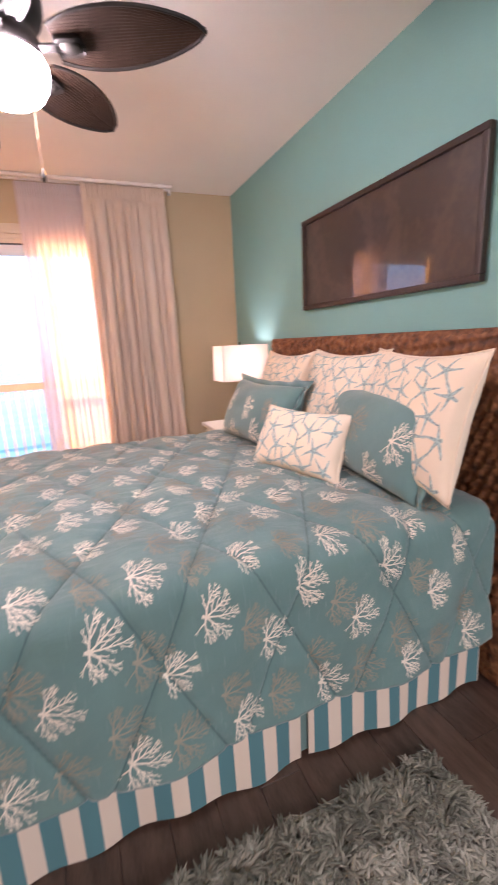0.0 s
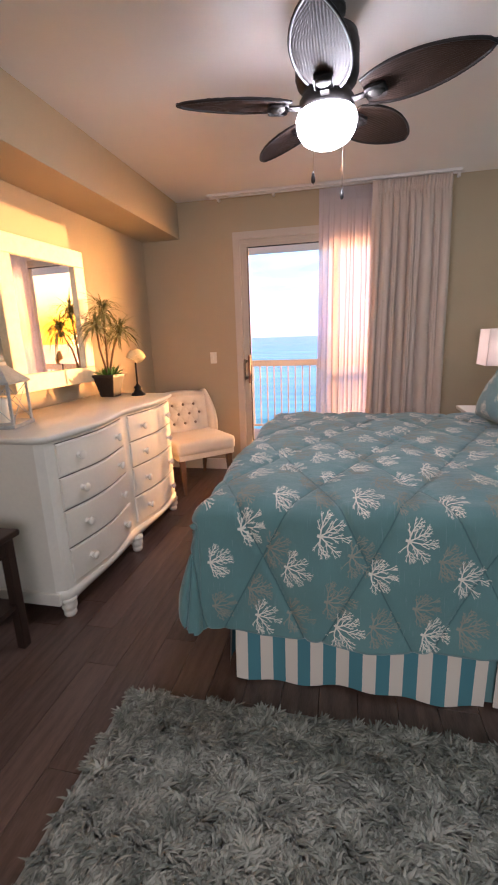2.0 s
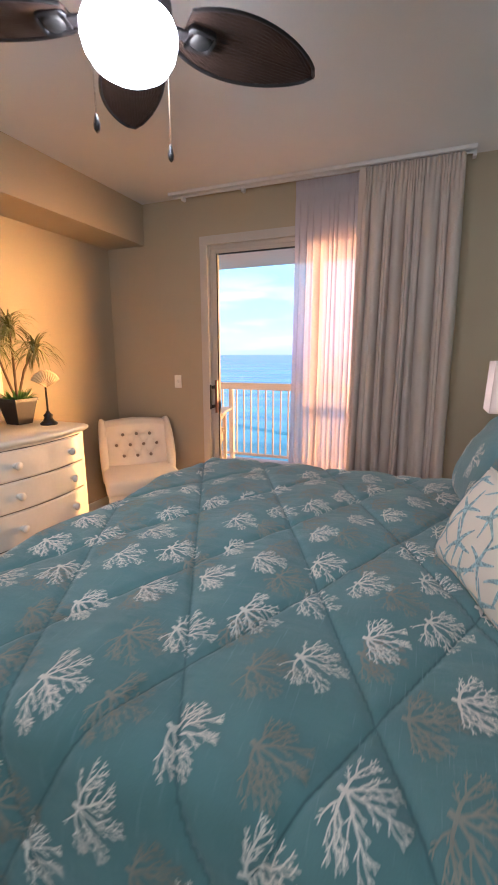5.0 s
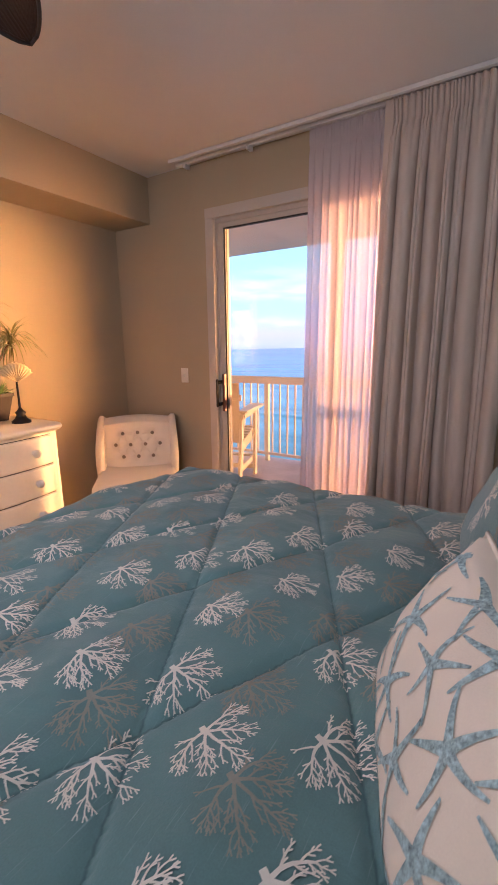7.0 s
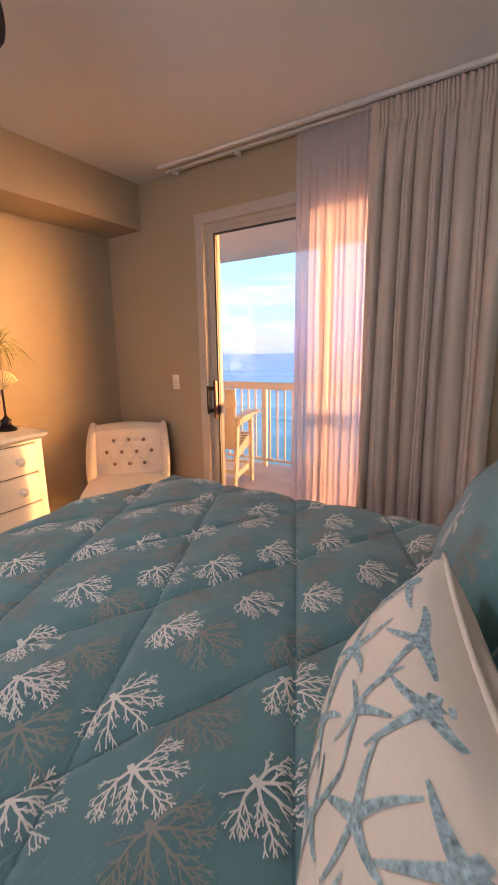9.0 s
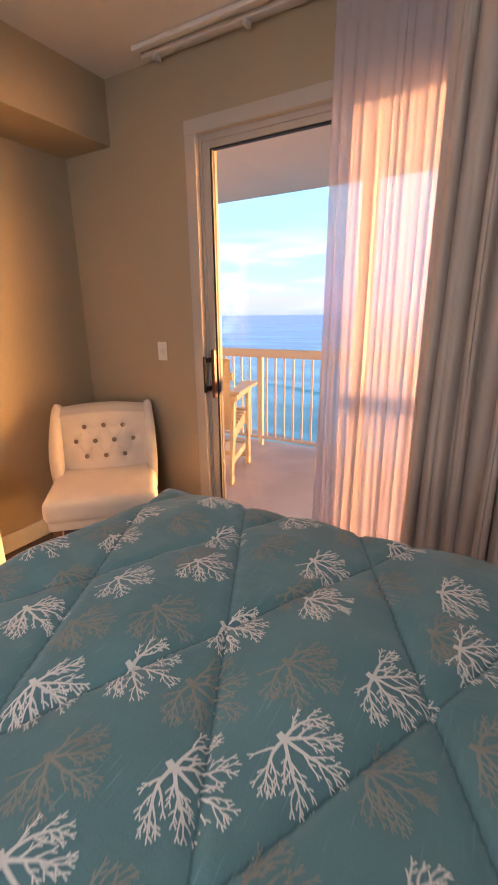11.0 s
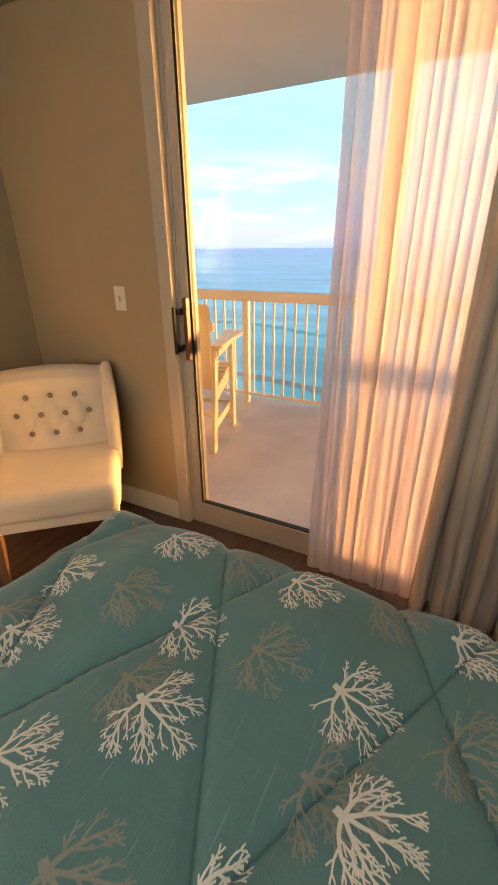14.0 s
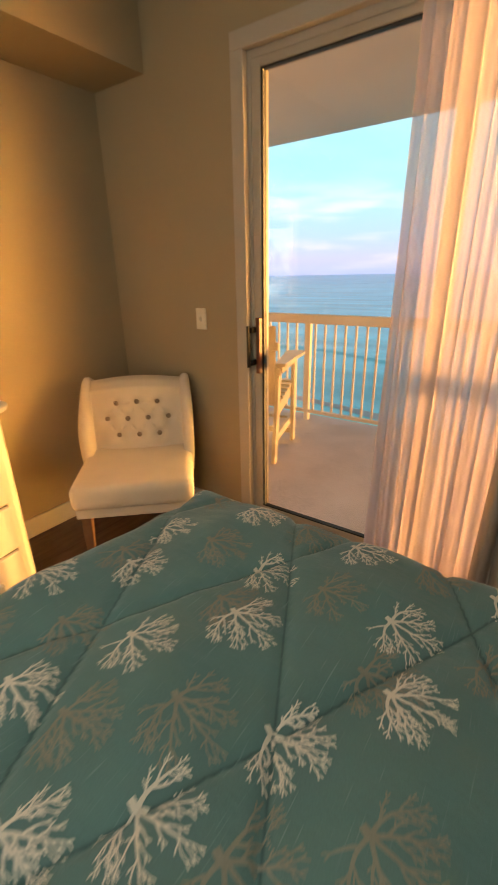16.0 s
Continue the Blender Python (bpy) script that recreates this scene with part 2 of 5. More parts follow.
def stripes_material():
    """Teal and ivory stripes, 104 mm a pair, along the first UV axis."""
    m, nt, b = material("striped_skirt_cotton")
    b.inputs["Roughness"].default_value = 0.9
    uv = nt.nodes.new("ShaderNodeUVMap")
    sp = nt.nodes.new("ShaderNodeSeparateXYZ")
    nt.links.new(uv.outputs[0], sp.inputs[0])
    ml = nt.nodes.new("ShaderNodeMath")
    ml.operation, ml.inputs[1].default_value = "DIVIDE", 0.104
    nt.links.new(sp.outputs[0], ml.inputs[0])
    fr = nt.nodes.new("ShaderNodeMath")
    fr.operation = "FRACT"
    nt.links.new(ml.outputs[0], fr.inputs[0])
    n = node(nt, "TexNoise", Scale=300.0)
    r = ramp(nt, fr.outputs[0], [(0.0, (0.72, 0.63, 0.53)), (0.49, (0.72, 0.63, 0.53)), (0.5, (0.085, 0.225, 0.262)), (0.985, (0.085, 0.225, 0.262))])
    nt.links.new(r.outputs[0], b.inputs["Base Color"])
    bp = node(nt, "Bump", Strength=0.2, Distance=0.002)
    nt.links.new(n.outputs[0], bp.inputs["Height"])
    nt.links.new(bp.outputs[0], b.inputs["Normal"])
    return m


STRIPES = stripes_material()


def headboard_material():
    m, nt, b = material("woven_seagrass")
    b.inputs["Roughness"].default_value = 0.6
    tc = nt.nodes.new("ShaderNodeTexCoord")
    n1, n2 = node(nt, "TexNoise", Scale=30.0, Detail=5.0), node(nt, "TexVoronoi", Scale=42.0)
    for n in (n1, n2):
        nt.links.new(tc.outputs["Object"], n.inputs["Vector"])
    r = ramp(nt, n1.outputs[0], [(0.3, (0.055, 0.02, 0.008)), (0.52, (0.20, 0.075, 0.028)), (0.72, (0.36, 0.17, 0.07))])
    nt.links.new(r.outputs[0], b.inputs["Base Color"])
    bp = node(nt, "Bump", Strength=0.6, Distance=0.01)
    nt.links.new(n2.outputs[0], bp.inputs["Height"])
    nt.links.new(bp.outputs[0], b.inputs["Normal"])
    return m


SEAGRASS = headboard_material()


def sea_material():
    m, nt, b = material("sea_water")
    b.inputs["Roughness"].default_value = 0.22
    b.inputs["Specular IOR Level"].default_value = 0.25
    b.inputs["IOR"].default_value = 1.33
    tc, mp = nt.nodes.new("ShaderNodeTexCoord"), nt.nodes.new("ShaderNodeMapping")
    mp.inputs["Scale"].default_value = (0.012, 0.05, 1)
    mp.inputs["Rotation"].default_value = (0, 0, radians(12))
    nt.links.new(tc.outputs["Object"], mp.inputs[0])
    n = node(nt, "TexNoise", Scale=1.0, Detail=6.0)
    n2 = node(nt, "TexNoise", Scale=0.06, Detail=3.0)
    nt.links.new(mp.outputs[0], n.inputs["Vector"]), nt.links.new(mp.outputs[0], n2.inputs["Vector"])
    # shallow turquoise near the beach, deeper blue out to sea
    sp, out_to = nt.nodes.new("ShaderNodeSeparateXYZ"), nt.nodes.new("ShaderNodeMapRange")
    nt.links.new(tc.outputs["Object"], sp.inputs[0]), nt.links.new(sp.outputs[1], out_to.inputs[0])
    out_to.inputs[1].default_value, out_to.inputs[2].default_value = 40.0, 900.0
    depth = ramp(nt, out_to.outputs[0], [(0.0, (0.36, 0.84, 0.86)), (0.09, (0.26, 0.76, 0.87)), (0.35, (0.14, 0.58, 0.82)), (1.0, (0.07, 0.40, 0.70))])
    chop = ramp(nt, n.outputs[0], [(0.34, (0.62,) * 3), (0.5, (0.95,) * 3), (0.7, (1.3,) * 3)])
    tone = nt.nodes.new("ShaderNodeMix")
    tone.data_type, tone.blend_type = "RGBA", "MULTIPLY"
    tone.inputs[0].default_value = 1.0
    nt.links.new(depth.outputs[0], tone.inputs[6]), nt.links.new(chop.outputs[0], tone.inputs[7])
    nt.links.new(tone.outputs[2], b.inputs["Base Color"])
    bp = node(nt, "Bump", Strength=0.5, Distance=1.0)
    nt.links.new(n.outputs[0], bp.inputs["Height"])
    nt.links.new(bp.outputs[0], b.inputs["Normal"])
    return m


SEA = sea_material()


def sky_material():
    """Far sky: pale blue above, a pink band of thin cloud low over the horizon."""
    m, nt, b = material("far_sky")
    out = nt.nodes["Material Output"]
    nt.nodes.remove(b)
    tc, sp = nt.nodes.new("ShaderNodeTexCoord"), nt.nodes.new("ShaderNodeSeparateXYZ")
    nt.links.new(tc.outputs["Object"], sp.inputs[0])
    h = nt.nodes.new("ShaderNodeMath")
    h.operation, h.inputs[1].default_value = "DIVIDE", 2400.0
    nt.links.new(sp.outputs[2], h.inputs[0])
    base = ramp(nt, h.outputs[0], [(0.0, (0.50, 0.53, 0.84)), (0.05, (0.62, 0.58, 0.82)), (0.14, (0.52, 0.66, 0.93)), (0.34, (0.45, 0.80, 0.98)), (1.0, (0.28, 0.66, 0.95))])
    mp = nt.nodes.new("ShaderNodeMapping")
    mp.inputs["Scale"].default_value = (0.0011, 0.0011, 0.0085)
    nt.links.new(tc.outputs["Object"], mp.inputs[0])
    n = node(nt, "TexNoise", Scale=1.0, Detail=6.0, Roughness=0.55)
    nt.links.new(mp.outputs[0], n.inputs["Vector"])
    mask = ramp(nt, n.outputs[0], [(0.46, (0, 0, 0)), (0.64, (1, 1, 1))])
    band = ramp(nt, h.outputs[0], [(0.0, (0.25,) * 3), (0.07, (0.62,) * 3), (0.22, (0.62,) * 3), (0.33, (0.1,) * 3)])
    mu = nt.nodes.new("ShaderNodeMath")
    mu.operation = "MULTIPLY"
    nt.links.new(mask.outputs[0], mu.inputs[0]), nt.links.new(band.outputs[0], mu.inputs[1])
    mix = nt.nodes.new("ShaderNodeMix")
    mix.data_type = "RGBA"
    nt.links.new(mu.outputs[0], mix.inputs[0])
    nt.links.new(base.outputs[0], mix.inputs[6])
    mix.inputs[7].default_value = (0.98, 0.84, 0.82, 1)
    em = nt.nodes.new("ShaderNodeEmission")
    em.inputs[1].default_value = 0.36
    nt.links.new(mix.outputs[2], em.inputs[0])
    nt.links.new(em.outputs[0], out.inputs[0])
    return m


FARSKY = sky_material()


def picture_material():
    """Sepia print of large radiating shells."""
    m, nt, b = material("sepia_shell_print")
    b.inputs["Roughness"].default_value = 0.5
    b.inputs["Coat Weight"].default_value, b.inputs["Coat Roughness"].default_value, b.inputs["Coat IOR"].default_value = 1.0, 0.01, 1.55
    tc, mp = nt.nodes.new("ShaderNodeTexCoord"), nt.nodes.new("ShaderNodeMapping")
    mp.inputs["Scale"].default_value = (1, 2.2, 2.2)
    nt.links.new(tc.outputs["Object"], mp.inputs[0])
    v = node(nt, "TexVoronoi", Scale=1.0)
    n = node(nt, "TexNoise", Scale=9.0, Detail=5.0)
    nt.links.new(mp.outputs[0], v.inputs["Vector"]), nt.links.new(mp.outputs[0], n.inputs["Vector"])
    ad = nt.nodes.new("ShaderNodeMath")
    ad.operation, ad.inputs[1].default_value = "MULTIPLY_ADD", 0.45
    nt.links.new(n.outputs[0], ad.inputs[0]), nt.links.new(v.outputs["Distance"], ad.inputs[2])
    r = ramp(nt, ad.outputs[0], [(0.30, (0.010, 0.006, 0.005)), (0.62, (0.020, 0.011, 0.008)), (0.74, (0.045, 0.028, 0.020)), (0.86, (0.022, 0.013, 0.010)), (1.0, (0.040, 0.025, 0.020))])
    nt.links.new(r.outputs[0], b.inputs["Base Color"])
    return m


PRINT = picture_material()


# ---------- mesh helpers ----------
def link(name, bm, mat, parent=None, label="", smooth=False):
    me = bpy.data.meshes.new(name)
    bm.to_mesh(me)
    bm.free()
    me.materials.append(mat)
    if smooth:
        me.polygons.foreach_set("use_smooth", [True] * len(me.polygons))
    ob = new(name, me)
    if parent is not None:
        ob.parent = parent
    if label:
        tagged(ob, label)
    return ob


def part(name, bm, mat, parent, label="", smooth=False):
    return link(name, bm, mat, parent, label, smooth)


def thing(name, label, category, at=(0, 0, 0), turn=0.0, group="", kind=""):
    ob = new(name)
    ob.matrix_basis = pose(*at, 0, 0, turn)
    return tagged(ob, label, category, group, kind)


def fixed(name, bm, mat, label, category, smooth=False):
    return tagged(link(name, bm, mat, None, "", smooth), label, category, "", "structure")


def add_box(bm, x0, x1, y0, y1, z0, z1, bevel=0.0, m=None, segs=2):
    r = bmesh.ops.create_cube(bm, size=1.0)
    vs = r["verts"]
    for v in vs:
        v.co = Vector(((x0 + x1) / 2 + v.co.x * (x1 - x0), (y0 + y1) / 2 + v.co.y * (y1 - y0), (z0 + z1) / 2 + v.co.z * (z1 - z0)))
    if m is not None:
        for v in vs:
            v.co = m @ v.co
    if bevel:
        es = list({e for v in vs for e in v.link_edges})
        bmesh.ops.bevel(bm, geom=es, offset=bevel, segments=segs, affect="EDGES", profile=0.6)


def box(x0, x1, y0, y1, z0, z1, bevel=0.0, m=None, segs=2):
    bm = bmesh.new()
    add_box(bm, x0, x1, y0, y1, z0, z1, bevel, m, segs)
    return bm


def add_grid(bm, rows):
    """Quads between rows of points."""
    vs = [[bm.verts.new(p) for p in row] for row in rows]
    for a, b in zip(vs, vs[1:]):
        for i in range(len(a) - 1):
            bm.faces.new((a[i], a[i + 1], b[i + 1], b[i]))
    return vs


def lathe(profile, segs=24, at=(0, 0, 0), axis="z"):
    bm = bmesh.new()
    rows = []
    for r, h in profile:
        row = []
        for k in range(segs + 1):
            a = 2 * math.pi * k / segs
            p = (r * math.cos(a), r * math.sin(a), h)
            if axis == "x":
                p = (h, r * math.cos(a), r * math.sin(a))
            row.append((p[0] + at[0], p[1] + at[1], p[2] + at[2]))
        rows.append(row)
    add_grid(bm, rows)
    bmesh.ops.remove_doubles(bm, verts=bm.verts, dist=1e-5)
    bmesh.ops.recalc_face_normals(bm, faces=bm.faces)
    return bm


def tube(points, radius, sides=6, taper=1.0, bm=None):
    bm = bm or bmesh.new()
    rows = []
    n = len(points)
    for i, p in enumerate(points):
        p = Vector(p)
        d = (Vector(points[min(i + 1, n - 1)]) - Vector(points[max(i - 1, 0)])).normalized()
        u = d.cross(Vector((0.31, 0.17, 0.93))).normalized()
        w = d.cross(u)
        r = radius * (1 + (taper - 1) * i / max(1, n - 1))
        rows.append([p + (u * math.cos(2 * math.pi * k / sides) + w * math.sin(2 * math.pi * k / sides)) * r for k in range(sides + 1)])
    add_grid(bm, rows)
    return bm


def prism(outline, z0, z1, bm=None):
    """Upright prism over a plan outline."""
    bm = bm or bmesh.new()
    lo = [bm.verts.new((x, y, z0)) for x, y in outline]
    hi = [bm.verts.new((x, y, z1)) for x, y in outline]
    n = len(outline)
    bm.faces.new(hi), bm.faces.new(lo[::-1])
    for i in range(n):
        bm.faces.new((lo[i], lo[(i + 1) % n], hi[(i + 1) % n], hi[i]))
    bmesh.ops.recalc_face_normals(bm, faces=bm.faces)
    return bm


# ---------- the room ----------
XW, XE, YN, YS, ZC = -0.42, 3.13, 5.0, -1.6, 2.74
DX0, DX1, DZ = 0.60, 2.42, 2.36       # door opening
fixed("wall_west", box(XW - 0.15, XW, YS - 0.15, YN + 0.2, -0.1, ZC + 0.1), BEIGE, "beige painted wall behind the dresser", "wall")
fixed("wall_east", box(XE, XE + 0.15, YS - 0.15, YN + 0.2, -0.1, ZC + 0.1), TEAL, "teal painted accent wall behind the bed", "wall")
fixed("wall_south", box(XW, XE, YS - 0.15, YS, -0.1, ZC + 0.1), BEIGE, "plain beige painted bedroom wall", "wall")
bm = bmesh.new()
add_box(bm, XW, DX0, YN, YN + 0.2, -0.1, ZC + 0.1)
add_box(bm, DX1, XE, YN, YN + 0.2, -0.1, ZC + 0.1)
add_box(bm, DX0, DX1, YN, YN + 0.2, DZ, ZC + 0.1)
fixed("wall_north", bm, BEIGE, "beige painted wall with a sliding door opening", "wall")
fixed("ceiling", box(XW - 0.15, XE + 0.15, YS - 0.15, YN + 0.2, ZC, ZC + 0.12), CEILING, "smooth off-white painted bedroom ceiling", "ceiling")
fixed("soffit", box(XW, -0.02, YS, YN, 2.405, ZC, 0.004), BEIGE, "beige painted soffit box under the ceiling", "soffit")
fixed("subfloor", box(XW, XE, YS, YN + 0.2, -0.1, -0.012), JOINT_AND_SHADE, "dark underlay beneath the floor planks", "floor")
bm = bmesh.new()
add_box(bm, XW + 0.002, XW + 0.016, YS, YN - 0.016, 0, 0.12, 0.004)
fixed("baseboard_west", bm, TRIM, "white painted baseboard along the wall", "baseboard")
fixed("baseboard_north", box(XW + 0.016, DX0 - 0.07, YN - 0.015, YN - 0.001, 0, 0.12, 0.004), TRIM, "white painted baseboard beside the sliding door", "baseboard")
fixed("baseboard_east", box(XE - 0.016, XE - 0.002, YS, YN - 0.016, 0, 0.12, 0.004), TRIM, "white painted baseboard on the teal wall", "baseboard")

# sliding door with casing, tracks, a glazed panel each side
door = thing("door_1", "sliding glass balcony door in a greige metal frame", "sliding door", kind="structure")
for nm, b in (("casing", (DX0 - 0.065, DX0 + 0.004, YN - 0.016, YN + 0.02, 0, DZ - 0.004)), ("casing", (DX1 - 0.004, DX1 + 0.065, YN - 0.016, YN + 0.02, 0, DZ - 0.004)),
              ("casing", (DX0 - 0.065, DX1 + 0.065, YN - 0.018, YN + 0.02, DZ - 0.004, DZ + 0.065))):
    part(nm, box(*b, 0.004), CASING, door, "greige painted door casing")
for x0, x1 in ((DX0, DX0 + 0.02), (DX1 - 0.02, DX1)):
    part("jamb", box(x0, x1, YN + 0.021, YN + 0.17, 0, DZ, 0.003), DOORFRAME, door)
part("head_track", box(DX0 + 0.02, DX1 - 0.02, YN + 0.021, YN + 0.17, DZ - 0.035, DZ, 0.003), DOORFRAME, door)
part("sill_track", box(DX0 + 0.02, DX1 - 0.02, YN + 0.021, YN + 0.17, -0.01, 0.03, 0.003), DOORFRAME, door)


def door_panel(x0, x1, y, w):
    bm = bmesh.new()
    add_box(bm, x0, x0 + w, y - 0.02, y + 0.02, 0.03, DZ - 0.035, 0.004)
    add_box(bm, x1 - w, x1, y - 0.02, y + 0.02, 0.03, DZ - 0.035, 0.004)
    add_box(bm, x0 + w, x1 - w, y - 0.02, y + 0.02, 0.03, 0.13, 0.004)
    add_box(bm, x0 + w, x1 - w, y - 0.02, y + 0.02, DZ - 0.068, DZ - 0.035, 0.004)
    panel = part("door_panel", bm, DOORFRAME, door, "greige metal sliding panel")
    bm = bmesh.new()
    for a, b, c, d in ((x0 + w, x0 + w + 0.012, 0.13, DZ - 0.068), (x1 - w - 0.012, x1 - w, 0.13, DZ - 0.068)):
        add_box(bm, a, b, y - 0.014, y + 0.014, c, d)
    add_box(bm, x0 + w + 0.012, x1 - w - 0.012, y - 0.014, y + 0.014, DZ - 0.076, DZ - 0.068)
    add_box(bm, x0 + w + 0.012, x1 - w - 0.012, y - 0.014, y + 0.014, 0.13, 0.138)
    part("gasket", bm, GASKET, panel, "black rubber glazing gasket")
    pane = part("pane", box(x0 + w + 0.012, x1 - w - 0.012, y - 0.003, y + 0.003, 0.138, DZ - 0.076), GLASS, panel, "clear door glass")
    pane.visible_shadow = False
    return panel


p1 = door_panel(DX0 + 0.02, 1.56, YN + 0.045, 0.047)
door_panel(1.50, DX1 - 0.02, YN + 0.100, 0.047)
hb = box(0.650, 0.672, YN - 0.005, YN + 0.0245, 0.955, 1.245, 0.004)
part("handle_plate", hb, HANDLEWOOD, p1, "reddish wood pull plate")
bm = bmesh.new()
for z in (1.0, 1.17):
    add_box(bm, 0.624, 0.646, YN - 0.035, YN + 0.0245, z, z + 0.028, 0.004)
add_box(bm, 0.622, 0.636, YN - 0.052, YN - 0.032, 0.99, 1.208, 0.005)
part("handle", bm, BLACKMETAL, p1, "black metal door pull")

# ---------- curtains on their track ----------
def pleated(x0, x1, z0, z1, y, folds, amp, seed, nz=60, lean=0.0, flare=0.0):
    """Heavy cloth under a pinch-pleat heading: broad rounded folds of uneven width with sharp gaps between them."""
    rng = random.Random(seed)
    cuts = [0.0]
    for _ in range(folds):
        cuts.append(cuts[-1] + rng.uniform(0.6, 1.5))
    cuts = [c / cuts[-1] for c in cuts]
    am = [rng.uniform(0.55, 1.25) for _ in range(folds)]
    rows = []
    per = 16
    for j in range(nz + 1):
        t = (j / nz) ** 1.7
        s = (z1 - z0) * t
        row = []
        for f in range(folds):
            for i in range(per + (f == folds - 1)):
                q = i / per
                u = cuts[f] + (cuts[f + 1] - cuts[f]) * q
                sway = 0.5 + 0.5 * math.sin(f * 2.3 + t * 2.6)
                lobe = math.sin(math.pi * q) ** 0.55
                lobe2 = abs(math.sin(2 * math.pi * q + 0.5 * sway)) ** 0.7 * 0.35
                body = amp * am[f] * (lobe * (0.75 + 0.25 * sway) + lobe2 * (1 - sway) * 0.8)
                open_ = min(1.0, max(0.0, (s - 0.09) / 0.35)) ** 0.7
                head = amp * 0.30 * (abs(math.sin(3 * math.pi * q)) ** 0.8) * (0.6 + 0.9 * max(0, 1 - s / 0.09))
                tuck = -0.012 * math.exp(-((s - 0.105) / 0.022) ** 2)
                dy = body * open_ + head * (1 - open_) + tuck
                x = x0 + (x1 - x0) * u + lean * t + flare * t * (u - 0.5) + 0.012 * t * math.sin(t * 5 + f * 1.7)
                row.append((x, y - dy, z1 + (z0 - z1) * t + 0.006 * math.sin(6 * math.pi * q) * max(0, 1 - s / 0.03)))
        rows.append(row)
    bm = bmesh.new()
    add_grid(bm, rows)
    return bm


sheer = thing("sheer_curtain", "sheer white voile curtain drawn half across the door", "curtain")
part("voile_panel", pleated(1.38, 1.93, 0.02, 2.71, 4.932, 11, 0.014, 3, nz=50, lean=0.0, flare=0.05), SHEER, sheer, "", True)
drape = thing("drape_curtain", "heavy greige drape bunched at the door's side", "curtain")
ob = part("drape_panel", pleated(1.875, 2.50, 0.02, 2.712, 4.908, 9, 0.105, 8, lean=0.01, flare=0.08), DRAPE, drape, "", True)
md = ob.modifiers.new("thick", "SOLIDIFY")
md.thickness = 0.004
part("leading_hem", box(1.845, 1.89, 4.868, 4.874, 0.02, 2.712, 0.002), DRAPE, drape, "flat stitched leading hem")
track = thing("curtain_track", "white double curtain track under the ceiling", "curtain rail")
part("rail", box(0.34, 2.56, 4.838, 4.866, 2.716, 2.738, 0.004), CEILING, track)
part("rail", box(0.34, 2.56, 4.912, 4.938, 2.716, 2.738, 0.004), CEILING, track)
for x in (0.42, 0.95, 2.54):
    part("bracket", box(x, x + 0.022, 4.90, 4.95, 2.690, 2.716, 0.003), CEILING, track)

# ---------- switch and outlet ----------
sw = thing("light_switch", "ivory toggle light switch on the beige wall", "light switch")
part("plate", box(0.242, 0.312, YN - 0.008, YN - 0.0005, 1.168, 1.284, 0.003), PLASTIC, sw)
part("toggle", box(0.271, 0.283, YN - 0.022, YN - 0.006, 1.212, 1.240, 0.003), PLASTIC, sw, "small toggle lever")
for z in (1.196, 1.256):
    part("screw", lathe([(0, -0.010), (0.003, -0.010), (0.003, -0.007)], 8, (0, 0, 0)), PLASTIC, sw).matrix_basis = pose(0.277, YN - 0.0, z, 0, 0, 0) @ pose(0, 0, 0, -90)
ot = thing("wall_outlet", "ivory duplex power outlet low on the wall", "outlet")
part("plate", box(0.075, 0.145, YN - 0.008, YN - 0.0005, 0.40, 0.515, 0.003), PLASTIC, ot)
for z in (0.43, 0.485):
    sk = part("socket", box(0.094, 0.126, YN - 0.011, YN - 0.007, z - 0.016, z + 0.016, 0.006), PLASTIC, ot)
    bm = bmesh.new()
    for x in (0.103, 0.115):
        add_box(bm, x, x + 0.003, YN - 0.0115, YN - 0.0105, z - 0.004, z + 0.007)
    part("slots", bm, GASKET, sk)

# ---------- bed ----------
BX0, BX1, BY0, BY1, BZ, BR = 1.16, 3.0, 2.115, 3.965, 0.805, 0.075


def cloth_fold(d):
    """Way out and way down of cloth that has gone d past the edge of the mattress."""
    q = math.pi * BR / 2
    if d <= 0:
        return 0.0, 0.0
    if d < q:
        return BR * math.sin(d / BR), BR * (1 - math.cos(d / BR))
    return BR + 0.07 * (d - q), BR + 0.995 * (d - q)


def puff(u, v):
    """Quilted relief: diamonds between stitched seams, with slight wrinkles."""
    a, b = (u - 0.5 * v - 0.40) / 0.395, (u + 0.5 * v - 3.458) / 0.395
    da, db = abs(a - round(a)) * 0.353, abs(b - round(b)) * 0.353
    h = 0.015 * (math.tanh(da / 0.011) * math.tanh(db / 0.011)) + 0.022 * min(1, da / 0.15) * min(1, db / 0.15)
    w = noise.noise(Vector((u * 5, v * 9, 1.7))) * 0.007 + noise.noise(Vector((u * 15, v * 24, 4.1))) * 0.0036 * math.exp(-min(da, db) / 0.09)
    return h + w


def quilt_base(u, v):
    du, dv = max(0.0, BX0 - u), max(0.0, BY0 - v, v - BY1)
    ox, hx = cloth_fold(du)
    oy, hy = cloth_fold(dv)
    drop = (hx ** 8 + hy ** 8) ** 0.125
    extra = 0.10 * min(du, dv)
    sag = 0.018 * math.sin(u * 7.3 + v) * min(1, dv * 3) + 0.018 * math.sin(v * 6.1) * min(1, du * 3)
    x = min(max(u, BX0), BX1 + 0.1) - ox - extra * (1 if du else 0)
    side = -1 if v < BY0 else 1
    y = min(max(v, BY0), BY1) + side * (oy + (extra + sag if dv else 0))
    crown = 0.02 * math.sin(math.pi * min(1, max(0, (v - BY0) / (BY1 - BY0)))) if not dv else 0.0
    return Vector((x, y, BZ + crown - drop))


